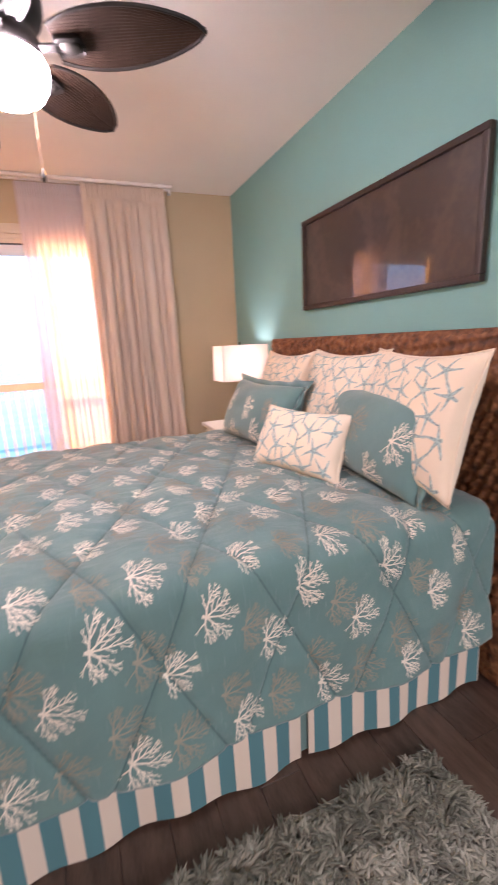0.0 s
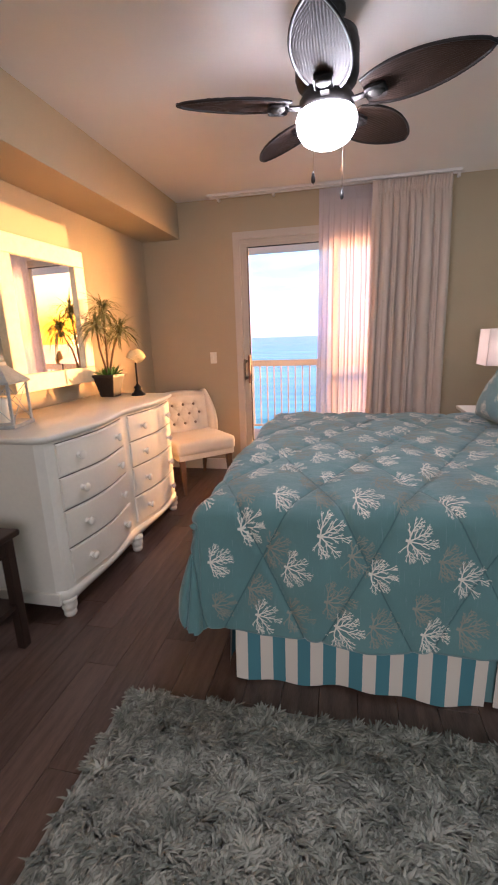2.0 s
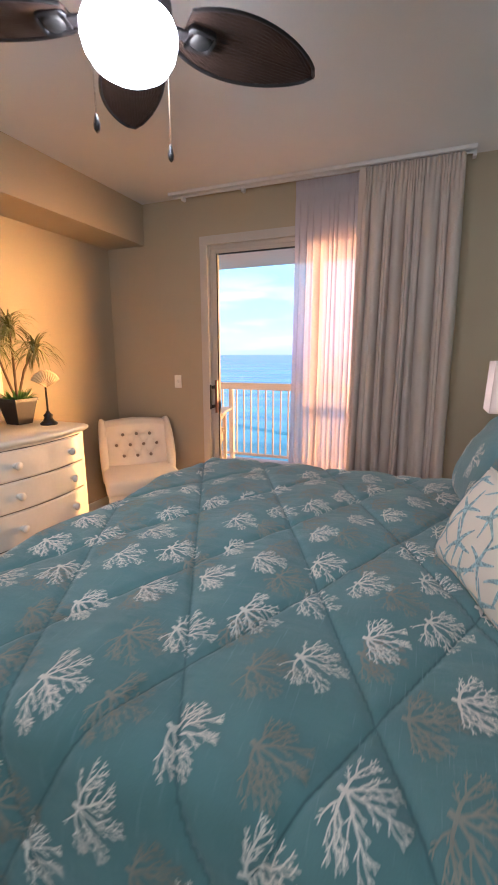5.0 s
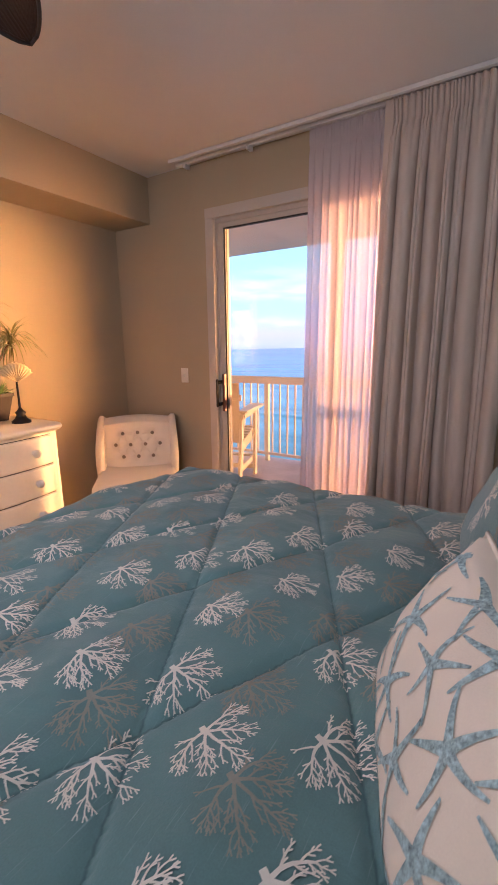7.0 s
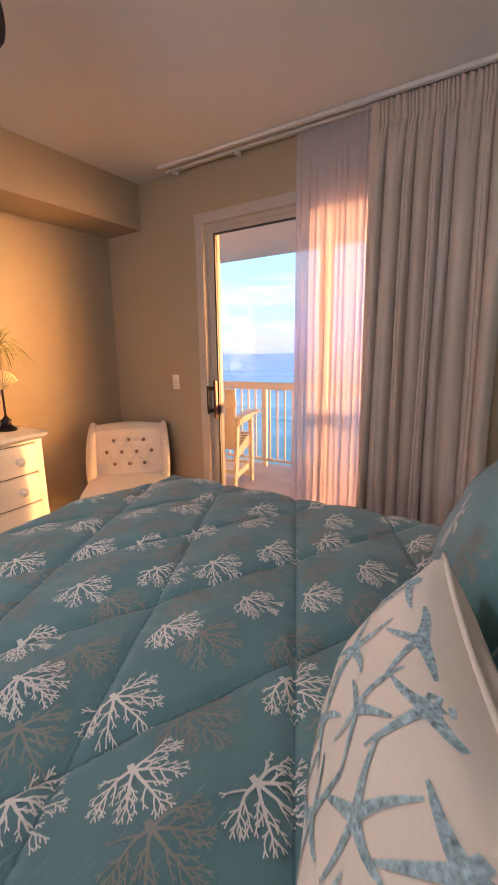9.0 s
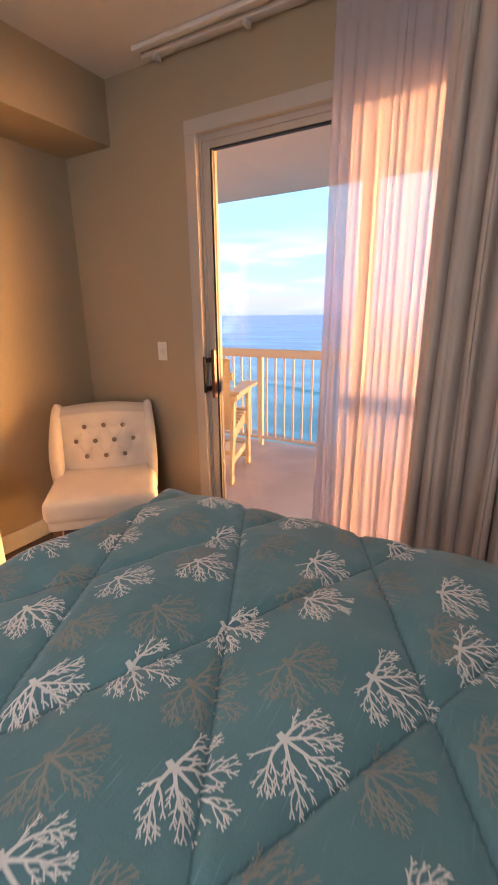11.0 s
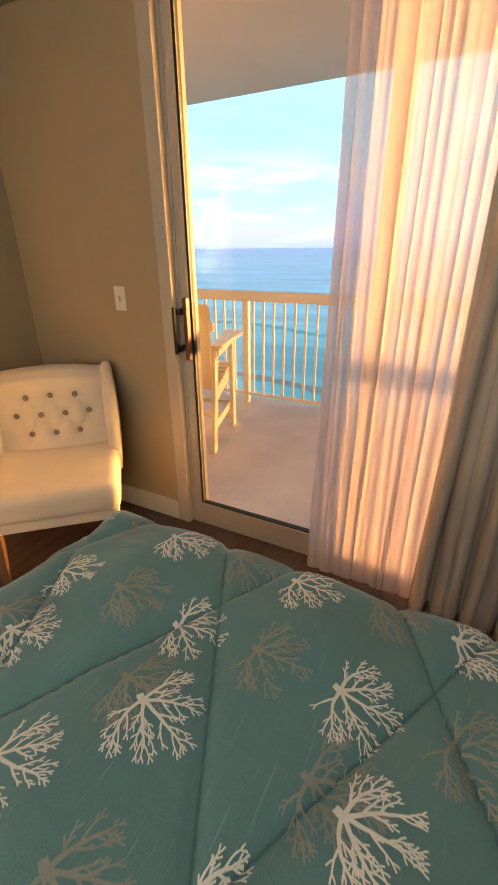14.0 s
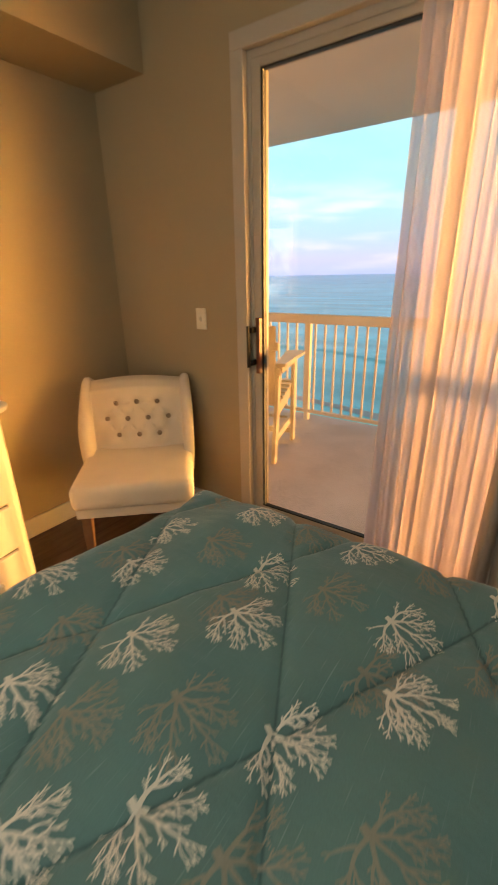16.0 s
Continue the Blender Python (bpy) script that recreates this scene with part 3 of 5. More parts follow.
def quilt_at(u, v, lift=0.0):
    e = 0.004
    p = quilt_base(u, v)
    n = (quilt_base(u + e, v) - quilt_base(u - e, v)).cross(quilt_base(u, v + e) - quilt_base(u, v - e))
    n = n.normalized() if n.length > 1e-9 else Vector((0, 0, 1))
    return p + n * (puff(u, v) + lift)


bed = thing("bed", "king bed with a woven headboard and striped skirt", "bed")
LOW = 0.57
nu, nv = 230, 282
rows = []
for i in range(nu + 1):
    u = BX0 - LOW + (BX1 - BX0 + LOW) * i / nu
    rows.append([quilt_at(u, BY0 - LOW + (BY1 - BY0 + 2 * LOW) * j / nv) for j in range(nv + 1)])
bm = bmesh.new()
grid = add_grid(bm, rows)
uv = bm.loops.layers.uv.new("UVMap")
for i, row in enumerate(grid):
    for j, w in enumerate(row):
        at_uv = (BX0 - LOW + (BX1 - BX0 + LOW) * i / nu, BY0 - LOW + (BY1 - BY0 + 2 * LOW) * j / nv)
        for lp in w.link_loops:
            lp[uv].uv = at_uv
# rounded corners at the foot
cut = [grid[i][j] for i in range(nu + 1) for j in range(nv + 1)
       if (lambda u, w: u > 0.27 and w > 0.27 and math.hypot(u - 0.27, w - 0.27) > 0.30)(LOW - (BX1 - BX0 + LOW) * i / nu, max(LOW - (BY1 - BY0 + 2 * LOW) * j / nv, (BY1 - BY0 + 2 * LOW) * j / nv - LOW - BY1 + BY0))]
bmesh.ops.delete(bm, geom=cut, context="VERTS")
bmesh.ops.recalc_face_normals(bm, faces=bm.faces)
comforter = thing("comforter", "teal quilted comforter printed with white and tan coral", "bedding")
cl = part("quilt", bm, QUILTED, comforter, "", True)
md = cl.modifiers.new("thick", "SOLIDIFY")
md.thickness, md.offset = 0.018, -1.0


def coral_strips(seed):
    """Flat branching coral fan, about 1 long along +x from its foot: strips of (points, widths)."""
    rng = random.Random(seed)
    strips = []

    def limb(x, y, a, bend, length, w, level):
        """A tapering limb that curves by bend, with side twigs and a forked tip."""
        n = 7 if level == 0 else 4 if level == 1 else 2
        pts, ws, heads = [], [], []
        for i in range(n + 1):
            t = i / n
            pts.append((x, y))
            ws.append(max(0.020, w * (1 - 0.5 * t)))
            aa = a + bend * t + rng.uniform(-0.10, 0.10)
            heads.append(aa)
            if i < n:
                x, y = x + math.cos(aa) * length / n, y + math.sin(aa) * length / n
        strips.append((pts, ws))
        if level == 2:
            return
        sgn = rng.choice((-1, 1))
        for i in range(2 if level == 0 else 1, n):
            if rng.random() < (0.9 if level == 0 else 0.55):
                sgn = -sgn
                s = sgn * rng.uniform(0.5, 0.85)
                limb(*pts[i], heads[i] + s, -s * rng.uniform(0.3, 0.9), (0.30 if level == 0 else 0.11) * rng.uniform(0.75, 1.2) * (1 - 0.25 * i / n), ws[i] * 0.8, level + 1)
        for s in (-0.42, 0.42):
            limb(*pts[-1], heads[-1] + s, -s * 0.6, (0.16 if level == 0 else 0.085) * rng.uniform(0.8, 1.2), ws[-1] * 0.9, level + 1)

    strips.append(([(-0.10, 0.03), (-0.02, 0.0), (0.06, -0.01)], [0.10, 0.11, 0.10]))
    for a, bend, length in ((-1.75, 0.95, 0.62), (-0.85, 0.3, 0.66), (-0.05, 0.12, 0.70), (0.66, -0.2, 0.65), (1.5, -0.75, 0.56)):
        limb(0.02, 0.0, a + rng.uniform(-0.12, 0.12), bend * rng.uniform(0.7, 1.3), length * rng.uniform(0.9, 1.1), 0.060, 0)
    return strips


CORALS = [coral_strips(s) for s in range(5)]


def add_strips(bm, strips, place):
    for pts, ws in strips:
        row_a, row_b = [], []
        n = len(pts)
        for i, (x, y) in enumerate(pts):
            x0, y0 = pts[max(0, i - 1)]
            x1, y1 = pts[min(n - 1, i + 1)]
            L = math.hypot(x1 - x0, y1 - y0) or 1
            nx, ny = -(y1 - y0) / L * ws[i] / 2, (x1 - x0) / L * ws[i] / 2
            pa, pb = place(x + nx, y + ny), place(x - nx, y - ny)
            row_a.append(bm.verts.new(pa) if pa and pb else None)
            row_b.append(bm.verts.new(pb) if pa and pb else None)
        for i in range(n - 1):
            if row_a[i] is None or row_a[i + 1] is None:
                continue
            bm.faces.new((row_a[i], row_a[i + 1], row_b[i + 1], row_b[i]))


def print_at(u, v, lift):
    """Point of the print, or nothing past the hem."""
    if v < BY0 - LOW + 0.004 or v > BY1 + LOW - 0.004 or u < BX0 - LOW + 0.004:
        return None
    return quilt_at(u, v, lift)


WHITE_ROWS = [(1.627, 1.673), (1.847, 1.487), (1.984, 1.61), (2.125, 1.735), (2.36, 1.60), (2.48, 1.42), (2.59, 1.55), (2.71, 1.67), (2.79, 1.84), (2.985, 1.78),
              (3.166, 1.88), (3.279, 1.69), (3.46, 1.775), (3.61, 1.90), (3.765, 1.85), (3.96, 1.7), (4.15, 1.85), (4.35, 1.72)]
TAN_ROWS = [(1.65, 1.80), (1.73, 1.64), (1.915, 1.72), (2.14, 1.585), (2.29, 1.82), (2.43, 1.72), (2.66, 1.76), (2.835, 1.98), (2.995, 1.88), (3.09, 1.72),
            (3.30, 1.81), (3.41, 1.94), (3.63, 1.85), (3.77, 2.01), (3.98, 1.86), (4.25, 1.8)]
bw, bt = bmesh.new(), bmesh.new()
k = 0
for table, sheet, lift in ((TAN_ROWS, bt, 0.0012), (WHITE_ROWS, bw, 0.0019)):
    for v, x0 in table:
        x = x0 - 0.305 * int((x0 - 0.72) / 0.305)
        while x < 2.9:
            rng = random.Random(1000 + k)
            turn, size = rng.uniform(-0.2, 0.2), 0.104 * rng.uniform(0.94, 1.06)
            c, s = math.cos(turn), math.sin(turn)
            k += 1
            if not (x < BX0 and v < BY0):
                add_strips(sheet, CORALS[k % 5], lambda a, b: print_at(x - 0.052 + size * (a * c - b * s), v + size * (a * s + b * c), lift))
            x += 0.305
tagged(part("coral_print", bw, PRINTWHITE, comforter, "white branching coral print"), kind="stuff")
tagged(part("coral_print", bt, PRINTTAN, comforter, "tan branching coral print"), kind="stuff")

# mattress and base under the comforter, skirt, headboard
part("mattress", box(BX0 + 0.02, 3.02, BY0 + 0.02, BY1 - 0.02, 0.42, 0.775, 0.06, None, 4), SHAM, bed, "white mattress")
part("box_base", box(BX0 + 0.04, 3.02, BY0 + 0.04, BY1 - 0.04, 0.16, 0.42, 0.02), SHAM, bed)
for x in (1.28, 2.9):
    for y in (2.25, 3.83):
        part("leg", box(x - 0.03, x + 0.03, y - 0.03, y + 0.03, 0, 0.16), DARKWOOD, bed)


def skirt_panel(p0, p1, seed, z1=0.44, start=0.0):
    """Gathered valance from p0 to p1 (plan), its hem scalloped by the folds."""
    rng = random.Random(seed)
    d = Vector((p1[0] - p0[0], p1[1] - p0[1]))
    L = d.length
    d.normalize()
    nrm = Vector((d.y, -d.x))
    n = int(L / 0.012)
    bm = bmesh.new()
    uv = bm.loops.layers.uv.new("UVMap")
    ph = rng.uniform(0, 6)
    vs = []
    for i in range(n + 1):
        s = L * i / n
        col = []
        for j in range(8):
            t = j / 7
            o = (0.010 * math.sin(s * 24 + ph) + 0.010 * math.sin(s * 9.3 + ph * 2)) * t + 0.012 * t
            p = Vector(p0) + d * s + nrm * o
            z = z1 + (0.012 + 0.010 * math.sin(s * 9.3 + ph * 2 + 1) - z1) * t
            col.append((bm.verts.new((p.x, p.y, z)), s, z))
        vs.append(col)
    for a, b in zip(vs, vs[1:]):
        for j in range(7):
            q = (a[j], b[j], b[j + 1], a[j + 1])
            f = bm.faces.new([w[0] for w in q])
            for lp, w in zip(f.loops, q):
                lp[uv].uv = (w[1] + start, w[2])
    return bm


for p0, p1, sd, st in (((1.205, 2.075), (2.185, 2.075), 1, 0.0), ((2.215, 2.075), (3.02, 2.075), 2, 0.03), ((1.185, 4.0), (1.185, 2.09), 3, 0.02), ((3.02, 4.01), (1.2, 4.01), 4, 0.01)):
    sk = part("bed_skirt", skirt_panel(p0, p1, sd, start=st), STRIPES, bed, "teal and ivory striped bed skirt", True)
part("bed_skirt", box(2.13, 2.27, 2.09, 2.094, 0.02, 0.44), SKIRTTEAL, bed, "plain teal pleat behind the skirt's split")

# headboard of woven cells
bm = bmesh.new()
HY0, HY1, HZ = 2.0, 4.07, 1.462
rows = []
ny, nz = 210, 110
for j in range(nz + 1):
    z = 0.30 + (HZ - 0.30) * j / nz
    row = []
    for i in range(ny + 1):
        y = HY0 + (HY1 - HY0) * i / ny
        a = math.sin((y * 0.8 + z) * 95) * math.sin((y - z * 0.55) * 60)
        edge = min(1, min(y - HY0, HY1 - y, HZ - z) / 0.03)
        row.append((3.045 - 0.009 * a - 0.006 * noise.noise(Vector((y * 30, z * 30, 0))) + 0.03 * (1 - edge) ** 2, y, z))
    rows.append(row)
add_grid(bm, rows)
part("headboard", bm, SEAGRASS, bed, "dark brown woven seagrass headboard", True)
part("headboard_frame", box(3.055, 3.122, HY0 - 0.004, HY1 + 0.004, 0.02, HZ + 0.003, 0.02, None, 3), SEAGRASS, bed)

# ---------- pillows ----------
def star_strips(rng):
    out = []
    a0 = rng.uniform(0, 2 * math.pi)
    for k in range(5):
        a = a0 + k * 2 * math.pi / 5 + rng.uniform(-0.12, 0.12)
        L = rng.uniform(0.85, 1.1)
        b = rng.uniform(-0.25, 0.25)
        pts = [(math.cos(a + b * t) * L * t, math.sin(a + b * t) * L * t) for t in (0.0, 0.25, 0.5, 0.75, 1.0)]
        out.append((pts, [0.24, 0.18, 0.135, 0.10, 0.05]))
    return out


def pillow(name, label, m, w, h, t, mat, pattern, seed, size=0.09, flange=0.0):
    rng = random.Random(seed)
    root = thing(name, label, "pillow")
    root.matrix_basis = m

    def at(a, b, side, lift=0.0):
        a, b = max(-1, min(1, a)), max(-1, min(1, b))
        bulge = max(0.0, (1 - abs(a) ** 2.4) * (1 - abs(b) ** 2.6)) ** 0.47
        pull = 1 - 0.11 * (1 - abs(b) ** 2) * abs(a) ** 3
        pull2 = 1 - 0.13 * (1 - abs(a) ** 2) * abs(b) ** 3
        wob = 0.010 * noise.noise(Vector((a * 2.3 + seed, b * 2.3, seed * 3.1)))
        return Vector((a * w / 2 * pull, side * (t / 2 * bulge + lift + (wob if bulge > 0.05 else 0)), b * h / 2 * pull2))

    def spot(a, b, side):
        return at(a, b, side, 0.0016) if max(abs(a), abs(b)) < 0.95 else None

    bm = bmesh.new()
    n = 40
    for side in (-1, 1):
        add_grid(bm, [[at(-1 + 2 * i / n, -1 + 2 * j / n, side) for i in range(n + 1)] for j in range(n + 1)])
    bmesh.ops.remove_doubles(bm, verts=bm.verts, dist=0.0008)
    bmesh.ops.recalc_face_normals(bm, faces=bm.faces)
    part("cover", bm, mat, root, "", True)
    if flange:
        bm = bmesh.new()
        ring = [(-1, -1), (1, -1), (1, 1), (-1, 1), (-1, -1)]
        inner, outer = [], []
        for (a0, b0), (a1, b1) in zip(ring, ring[1:]):
            for i in range(14):
                q = i / 14
                p = at(a0 + (a1 - a0) * q, b0 + (b1 - b0) * q, 0)
                inner.append(p)
                outer.append(Vector((p.x * (1 + 2 * flange / w), 0.012 * math.sin(i * 1.9 + a0), p.z * (1 + 2 * flange / h))))
        inner.append(inner[0]), outer.append(outer[0])
        add_grid(bm, [inner, outer])
        ob = part("flange", bm, mat, root, "", True)
        md = ob.modifiers.new("thick", "SOLIDIFY")
        md.thickness = 0.006
    else:
        edge = [at(a, b, 0) for a, b in [(-1 + i / 12, -1) for i in range(24)] + [(1, -1 + i / 12) for i in range(24)] + [(1 - i / 12, 1) for i in range(24)] + [(-1, 1 - i / 12) for i in range(25)]]
        part("piping", tube(edge, 0.005, 6), mat, root, "", True)
    bm = bmesh.new()
    bm2 = bmesh.new()
    step = size * (1.72 if pattern == "star" else 2.1)
    j = 0
    z = -h / 2 + size * 0.55
    while z < h / 2 - size * 0.2:
        x = -w / 2 + size * (0.5 + 0.9 * (j % 2))
        while x < w / 2 - size * 0.3:
            px, pz = x + rng.uniform(-0.2, 0.2) * size, z + rng.uniform(-0.2, 0.2) * size
            strips = star_strips(rng) if pattern == "star" else CORALS[rng.randrange(5)]
            tan = pattern != "star" and rng.random() < 0.2
            for side in (-1, 1):
                add_strips(bm2 if tan else bm, strips, lambda a, b: spot((px + a * size) / (w / 2), (pz + b * size) / (h / 2), side))
            x += step
        z += step * 0.72
        j += 1
    tagged(part("print", bm, STARINK if pattern == "star" else PRINTWHITE, root, "printed teal starfish" if pattern == "star" else "printed white coral"), kind="stuff")
    if len(bm2.faces):
        tagged(part("print", bm2, PRINTTAN, root, "printed tan coral"), kind="stuff")
    else:
        bm2.free()
    return root


def lean(x, y, z, yaw, tilt):
    return pose(x, y, z, 0, 0, -90 + yaw) @ pose(0, 0, 0, -tilt)


EURO = "square ivory pillow with teal starfish against the headboard"
pillow("euro_pillow", EURO, lean(2.90, 3.58, 1.10, 0, 14), 0.66, 0.58, 0.20, SHAM, "star", 1, 0.06)
pillow("euro_pillow", EURO, lean(2.90, 2.92, 1.11, 0, 14), 0.66, 0.58, 0.20, SHAM, "star", 2, 0.06)
pillow("euro_pillow", "large ivory starfish pillow at the bed's edge", lean(2.88, 2.37, 1.125, -8, 14), 0.70, 0.555, 0.20, SHAM, "star", 3, 0.07)
pillow("sham_pillow", "teal coral print pillow sham with a flange", lean(2.67, 3.46, 1.01, 4, 26), 0.80, 0.42, 0.26, QUILT, "coral", 4, 0.115, 0.04)
pillow("sham_pillow", "teal coral print pillow sham near the bed's edge", lean(2.83, 2.53, 1.02, -5, 18), 0.79, 0.43, 0.24, QUILT, "coral", 5, 0.115, 0.04)
pillow("lumbar_pillow", "small ivory lumbar pillow printed with teal starfish", lean(2.60, 2.80, 0.965, 19, 28), 0.58, 0.34, 0.19, SHAM, "star", 6, 0.072)

# ---------- framed print over the headboard ----------
pic = thing("wall_picture", "wide dark framed sepia shell print on teal wall", "picture")
PY0, PY1, PZ0, PZ1 = 2.26, 3.64, 1.64, 2.185
bm = bmesh.new()
for a in ((PY0, PY1, PZ0, PZ0 + 0.028), (PY0, PY1, PZ1 - 0.028, PZ1), (PY0, PY0 + 0.028, PZ0 + 0.028, PZ1 - 0.028), (PY1 - 0.028, PY1, PZ0 + 0.028, PZ1 - 0.028)):
    add_box(bm, XE - 0.035, XE - 0.001, *a, 0.005)
part("frame", bm, DARKWOOD, pic, "dark wood moulding")
part("print", box(XE - 0.020, XE - 0.012, PY0 + 0.026, PY1 - 0.026, PZ0 + 0.026, PZ1 - 0.026), PRINT, pic, "sepia shell print behind glass")

# ---------- nightstand and lamp ----------
ns = thing("nightstand", "cream painted nightstand beside the bed", "nightstand")
part("top", box(2.60, 3.10, 4.12, 4.60, 0.755, 0.785, 0.008), WHITEPAINT, ns)
part("body", box(2.64, 3.08, 4.14, 4.58, 0.12, 0.755, 0.006), WHITEPAINT, ns)
for z in (0.16, 0.46):
    d = part("drawer", box(2.624, 2.64, 4.17, 4.55, z, z + 0.27, 0.004), WHITEPAINT, ns)
    part("knob", lathe([(0, -0.03), (0.014, -0.026), (0.014, -0.016), (0.006, -0.01), (0.006, 0.0)], 12, (2.624, 4.36, z + 0.135), "x"), CHROME, d, "", True)
for x in (2.67, 3.05):
    for y in (4.17, 4.55):
        part("leg", box(x - 0.025, x + 0.025, y - 0.025, y + 0.025, 0, 0.12, 0.004), WHITEPAINT, ns)
tl = thing("table_lamp", "lit bedside lamp with a white rectangular shade", "lamp")
part("base", lathe([(0.0, 0.785), (0.075, 0.785), (0.08, 0.80), (0.03, 0.83), (0.05, 0.88), (0.062, 0.94), (0.045, 1.0), (0.02, 1.04), (0.028, 1.07), (0.014, 1.1), (0.014, 1.19), (0, 1.19)], 24, (2.9, 4.35, 0)), POTWHITE, tl, "white ceramic baluster base", True)
bm = bmesh.new()
sx, sy = 0.20, 0.13
ring = [(-sx, -sy), (sx, -sy), (sx, sy), (-sx, sy), (-sx, -sy)]
add_grid(bm, [[(2.9 + x * f, 4.35 + y * f, z) for x, y in ring] for z, f in ((1.15, 1.0), (1.43, 0.96))])
ob = part("shade", bm, SHADE, tl, "white fabric shade, glowing")
md = ob.modifiers.new("thick", "SOLIDIFY")
md.thickness = 0.003
part("finial", lathe([(0, 1.455), (0.008, 1.45), (0.006, 1.435), (0.003, 1.42), (0.003, 1.19)], 10, (2.9, 4.35, 0)), CHROME, tl, "", True)

# ---------- ceiling fan ----------
FX, FY = 1.535, 2.741
fan = thing("ceiling_fan", "dark five-blade ceiling fan with a lit globe", "ceiling fan", (FX, FY, 0))
part("canopy", lathe([(0, 2.74), (0.075, 2.74), (0.075, 2.72), (0.05, 2.68), (0.018, 2.67), (0.018, 2.64)], 28), FANBLACK, fan, "", True)
part("motor_housing", lathe([(0.0, 2.655), (0.09, 2.655), (0.125, 2.64), (0.135, 2.60), (0.135, 2.50), (0.125, 2.47), (0.105, 2.455), (0.105, 2.43), (0.118, 2.41), (0.118, 2.362), (0.0, 2.362)], 36), FANBLACK, fan, "", True)
part("globe", lathe([(0.112, 2.368), (0.124, 2.362), (0.131, 2.345), (0.131, 2.325), (0.123, 2.292), (0.103, 2.263), (0.073, 2.245), (0.038, 2.236), (0.0, 2.234)], 32), BULB, fan, "lit opal glass bowl", True)


def blade_mesh():
    """Oval palm-leaf blade along +x with raised ribs along it."""
    rows = []
    n, m = 26, 40
    for i in range(n + 1):
        t = i / n
        x = 0.165 + 0.480 * t
        half = 0.108 * math.sin(math.pi * min(1, 0.10 + 0.90 * t) ** 0.85) ** 0.62 if t < 1 else 0.004
        half = max(half, 0.006)
        row = []
        for j in range(m + 1):
            s = -1 + 2 * j / m
            y = half * s
            rib = 0.0022 * abs(math.sin(math.pi * y / 0.0105))
            row.append((x, y, rib + 0.012 * t - 0.22 * y))
        rows.append(row)
    bm = bmesh.new()
    add_grid(bm, rows)
    return bm


first = None
for k in range(5):
    a = -19 + 72 * k
    if first is None:
        bl = first = part("blade", blade_mesh(), FANWEAVE, fan, "dark woven palm-leaf blade")
        md = bl.modifiers.new("thick", "SOLIDIFY")
        md.thickness = 0.006
    else:
        bl = new("blade", first.data)
        bl.parent = fan
        tagged(bl, "dark woven palm-leaf blade")
        md = bl.modifiers.new("thick", "SOLIDIFY")
        md.thickness = 0.006
    bl.matrix_basis = pose(0, 0, 2.395, 0, -1.5, 0) @ pose(0, 0, 0, 0, 0, a)
    rim = [(0.165 + 0.480 * t, 0.109 * s * math.sin(math.pi * min(1, 0.10 + 0.90 * t) ** 0.85) ** 0.62 if t < 1 else 0, 0.012 * t) for s in (1,) for t in [i / 20 for i in range(21)]]
    rim = [(x, y, z - 0.22 * y) for x, y, z in rim] + [(x, -y, z + 0.22 * y) for x, y, z in rim[::-1]]
    part("rim", tube(rim, 0.006, 6), FANBLACK, bl, "", True)
    bm = bmesh.new()
    add_box(bm, 0.10, 0.20, -0.018, 0.018, -0.014, -0.004, 0.004)
    add_box(bm, 0.17, 0.255, -0.038, 0.038, -0.012, -0.004, 0.016)
    part("blade_iron", bm, FANBLACK, bl, "dark metal blade bracket", True)
    part("medallion", lathe([(0, -0.022), (0.026, -0.020), (0.034, -0.012), (0.034, -0.006)], 16, (0.215, 0, 0)), CHROME, bl, "shell-shaped pewter boss", True)
for dx, dy, z in ((-0.05, -0.10, 2.085), (0.07, 0.08, 2.06)):
    ch = part("pull_chain", tube([(dx, dy, 2.37), (dx, dy, z + 0.03)], 0.0009, 5), CHAIN, fan, "thin metal pull chain")
    part("pull", lathe([(0, z - 0.022), (0.008, z - 0.012), (0.009, z), (0.004, z + 0.022), (0, z + 0.03)], 12, (dx, dy, 0)), FANBLACK, ch, "dark teardrop pull", True)

# ---------- dresser ----------
dr = thing("dresser", "cream painted eight-drawer dresser with a double-bow front", "dresser")
DY0, DY1, DXB = 2.285, 3.855, -0.405
YM = (DY0 + DY1) / 2


def front(y):
    """Front of the carcase in plan: two bows with rounded outer corners."""
    half = (DY1 - DY0) / 2
    t = (y - DY0) / half if y < YM else (y - YM) / half
    x = 0.222 + 0.048 * math.sin(math.pi * t) ** 1.3 if 0 < t < 1 else 0.222
    end = min(y - DY0, DY1 - y)
    return x - (0.05 * (1 - math.sqrt(max(0, 1 - (1 - end / 0.06) ** 2))) if end < 0.06 else 0)


def plan(off, n=72, y0=DY0, y1=DY1):
    pts = [(front(min(max(y0 + (y1 - y0) * i / n, DY0), DY1)) + off, y0 - off + (y1 - y0 + 2 * off) * i / n) for i in range(n + 1)]
    return [(DXB, y0 - off)] + pts + [(DXB, y1 + off)]


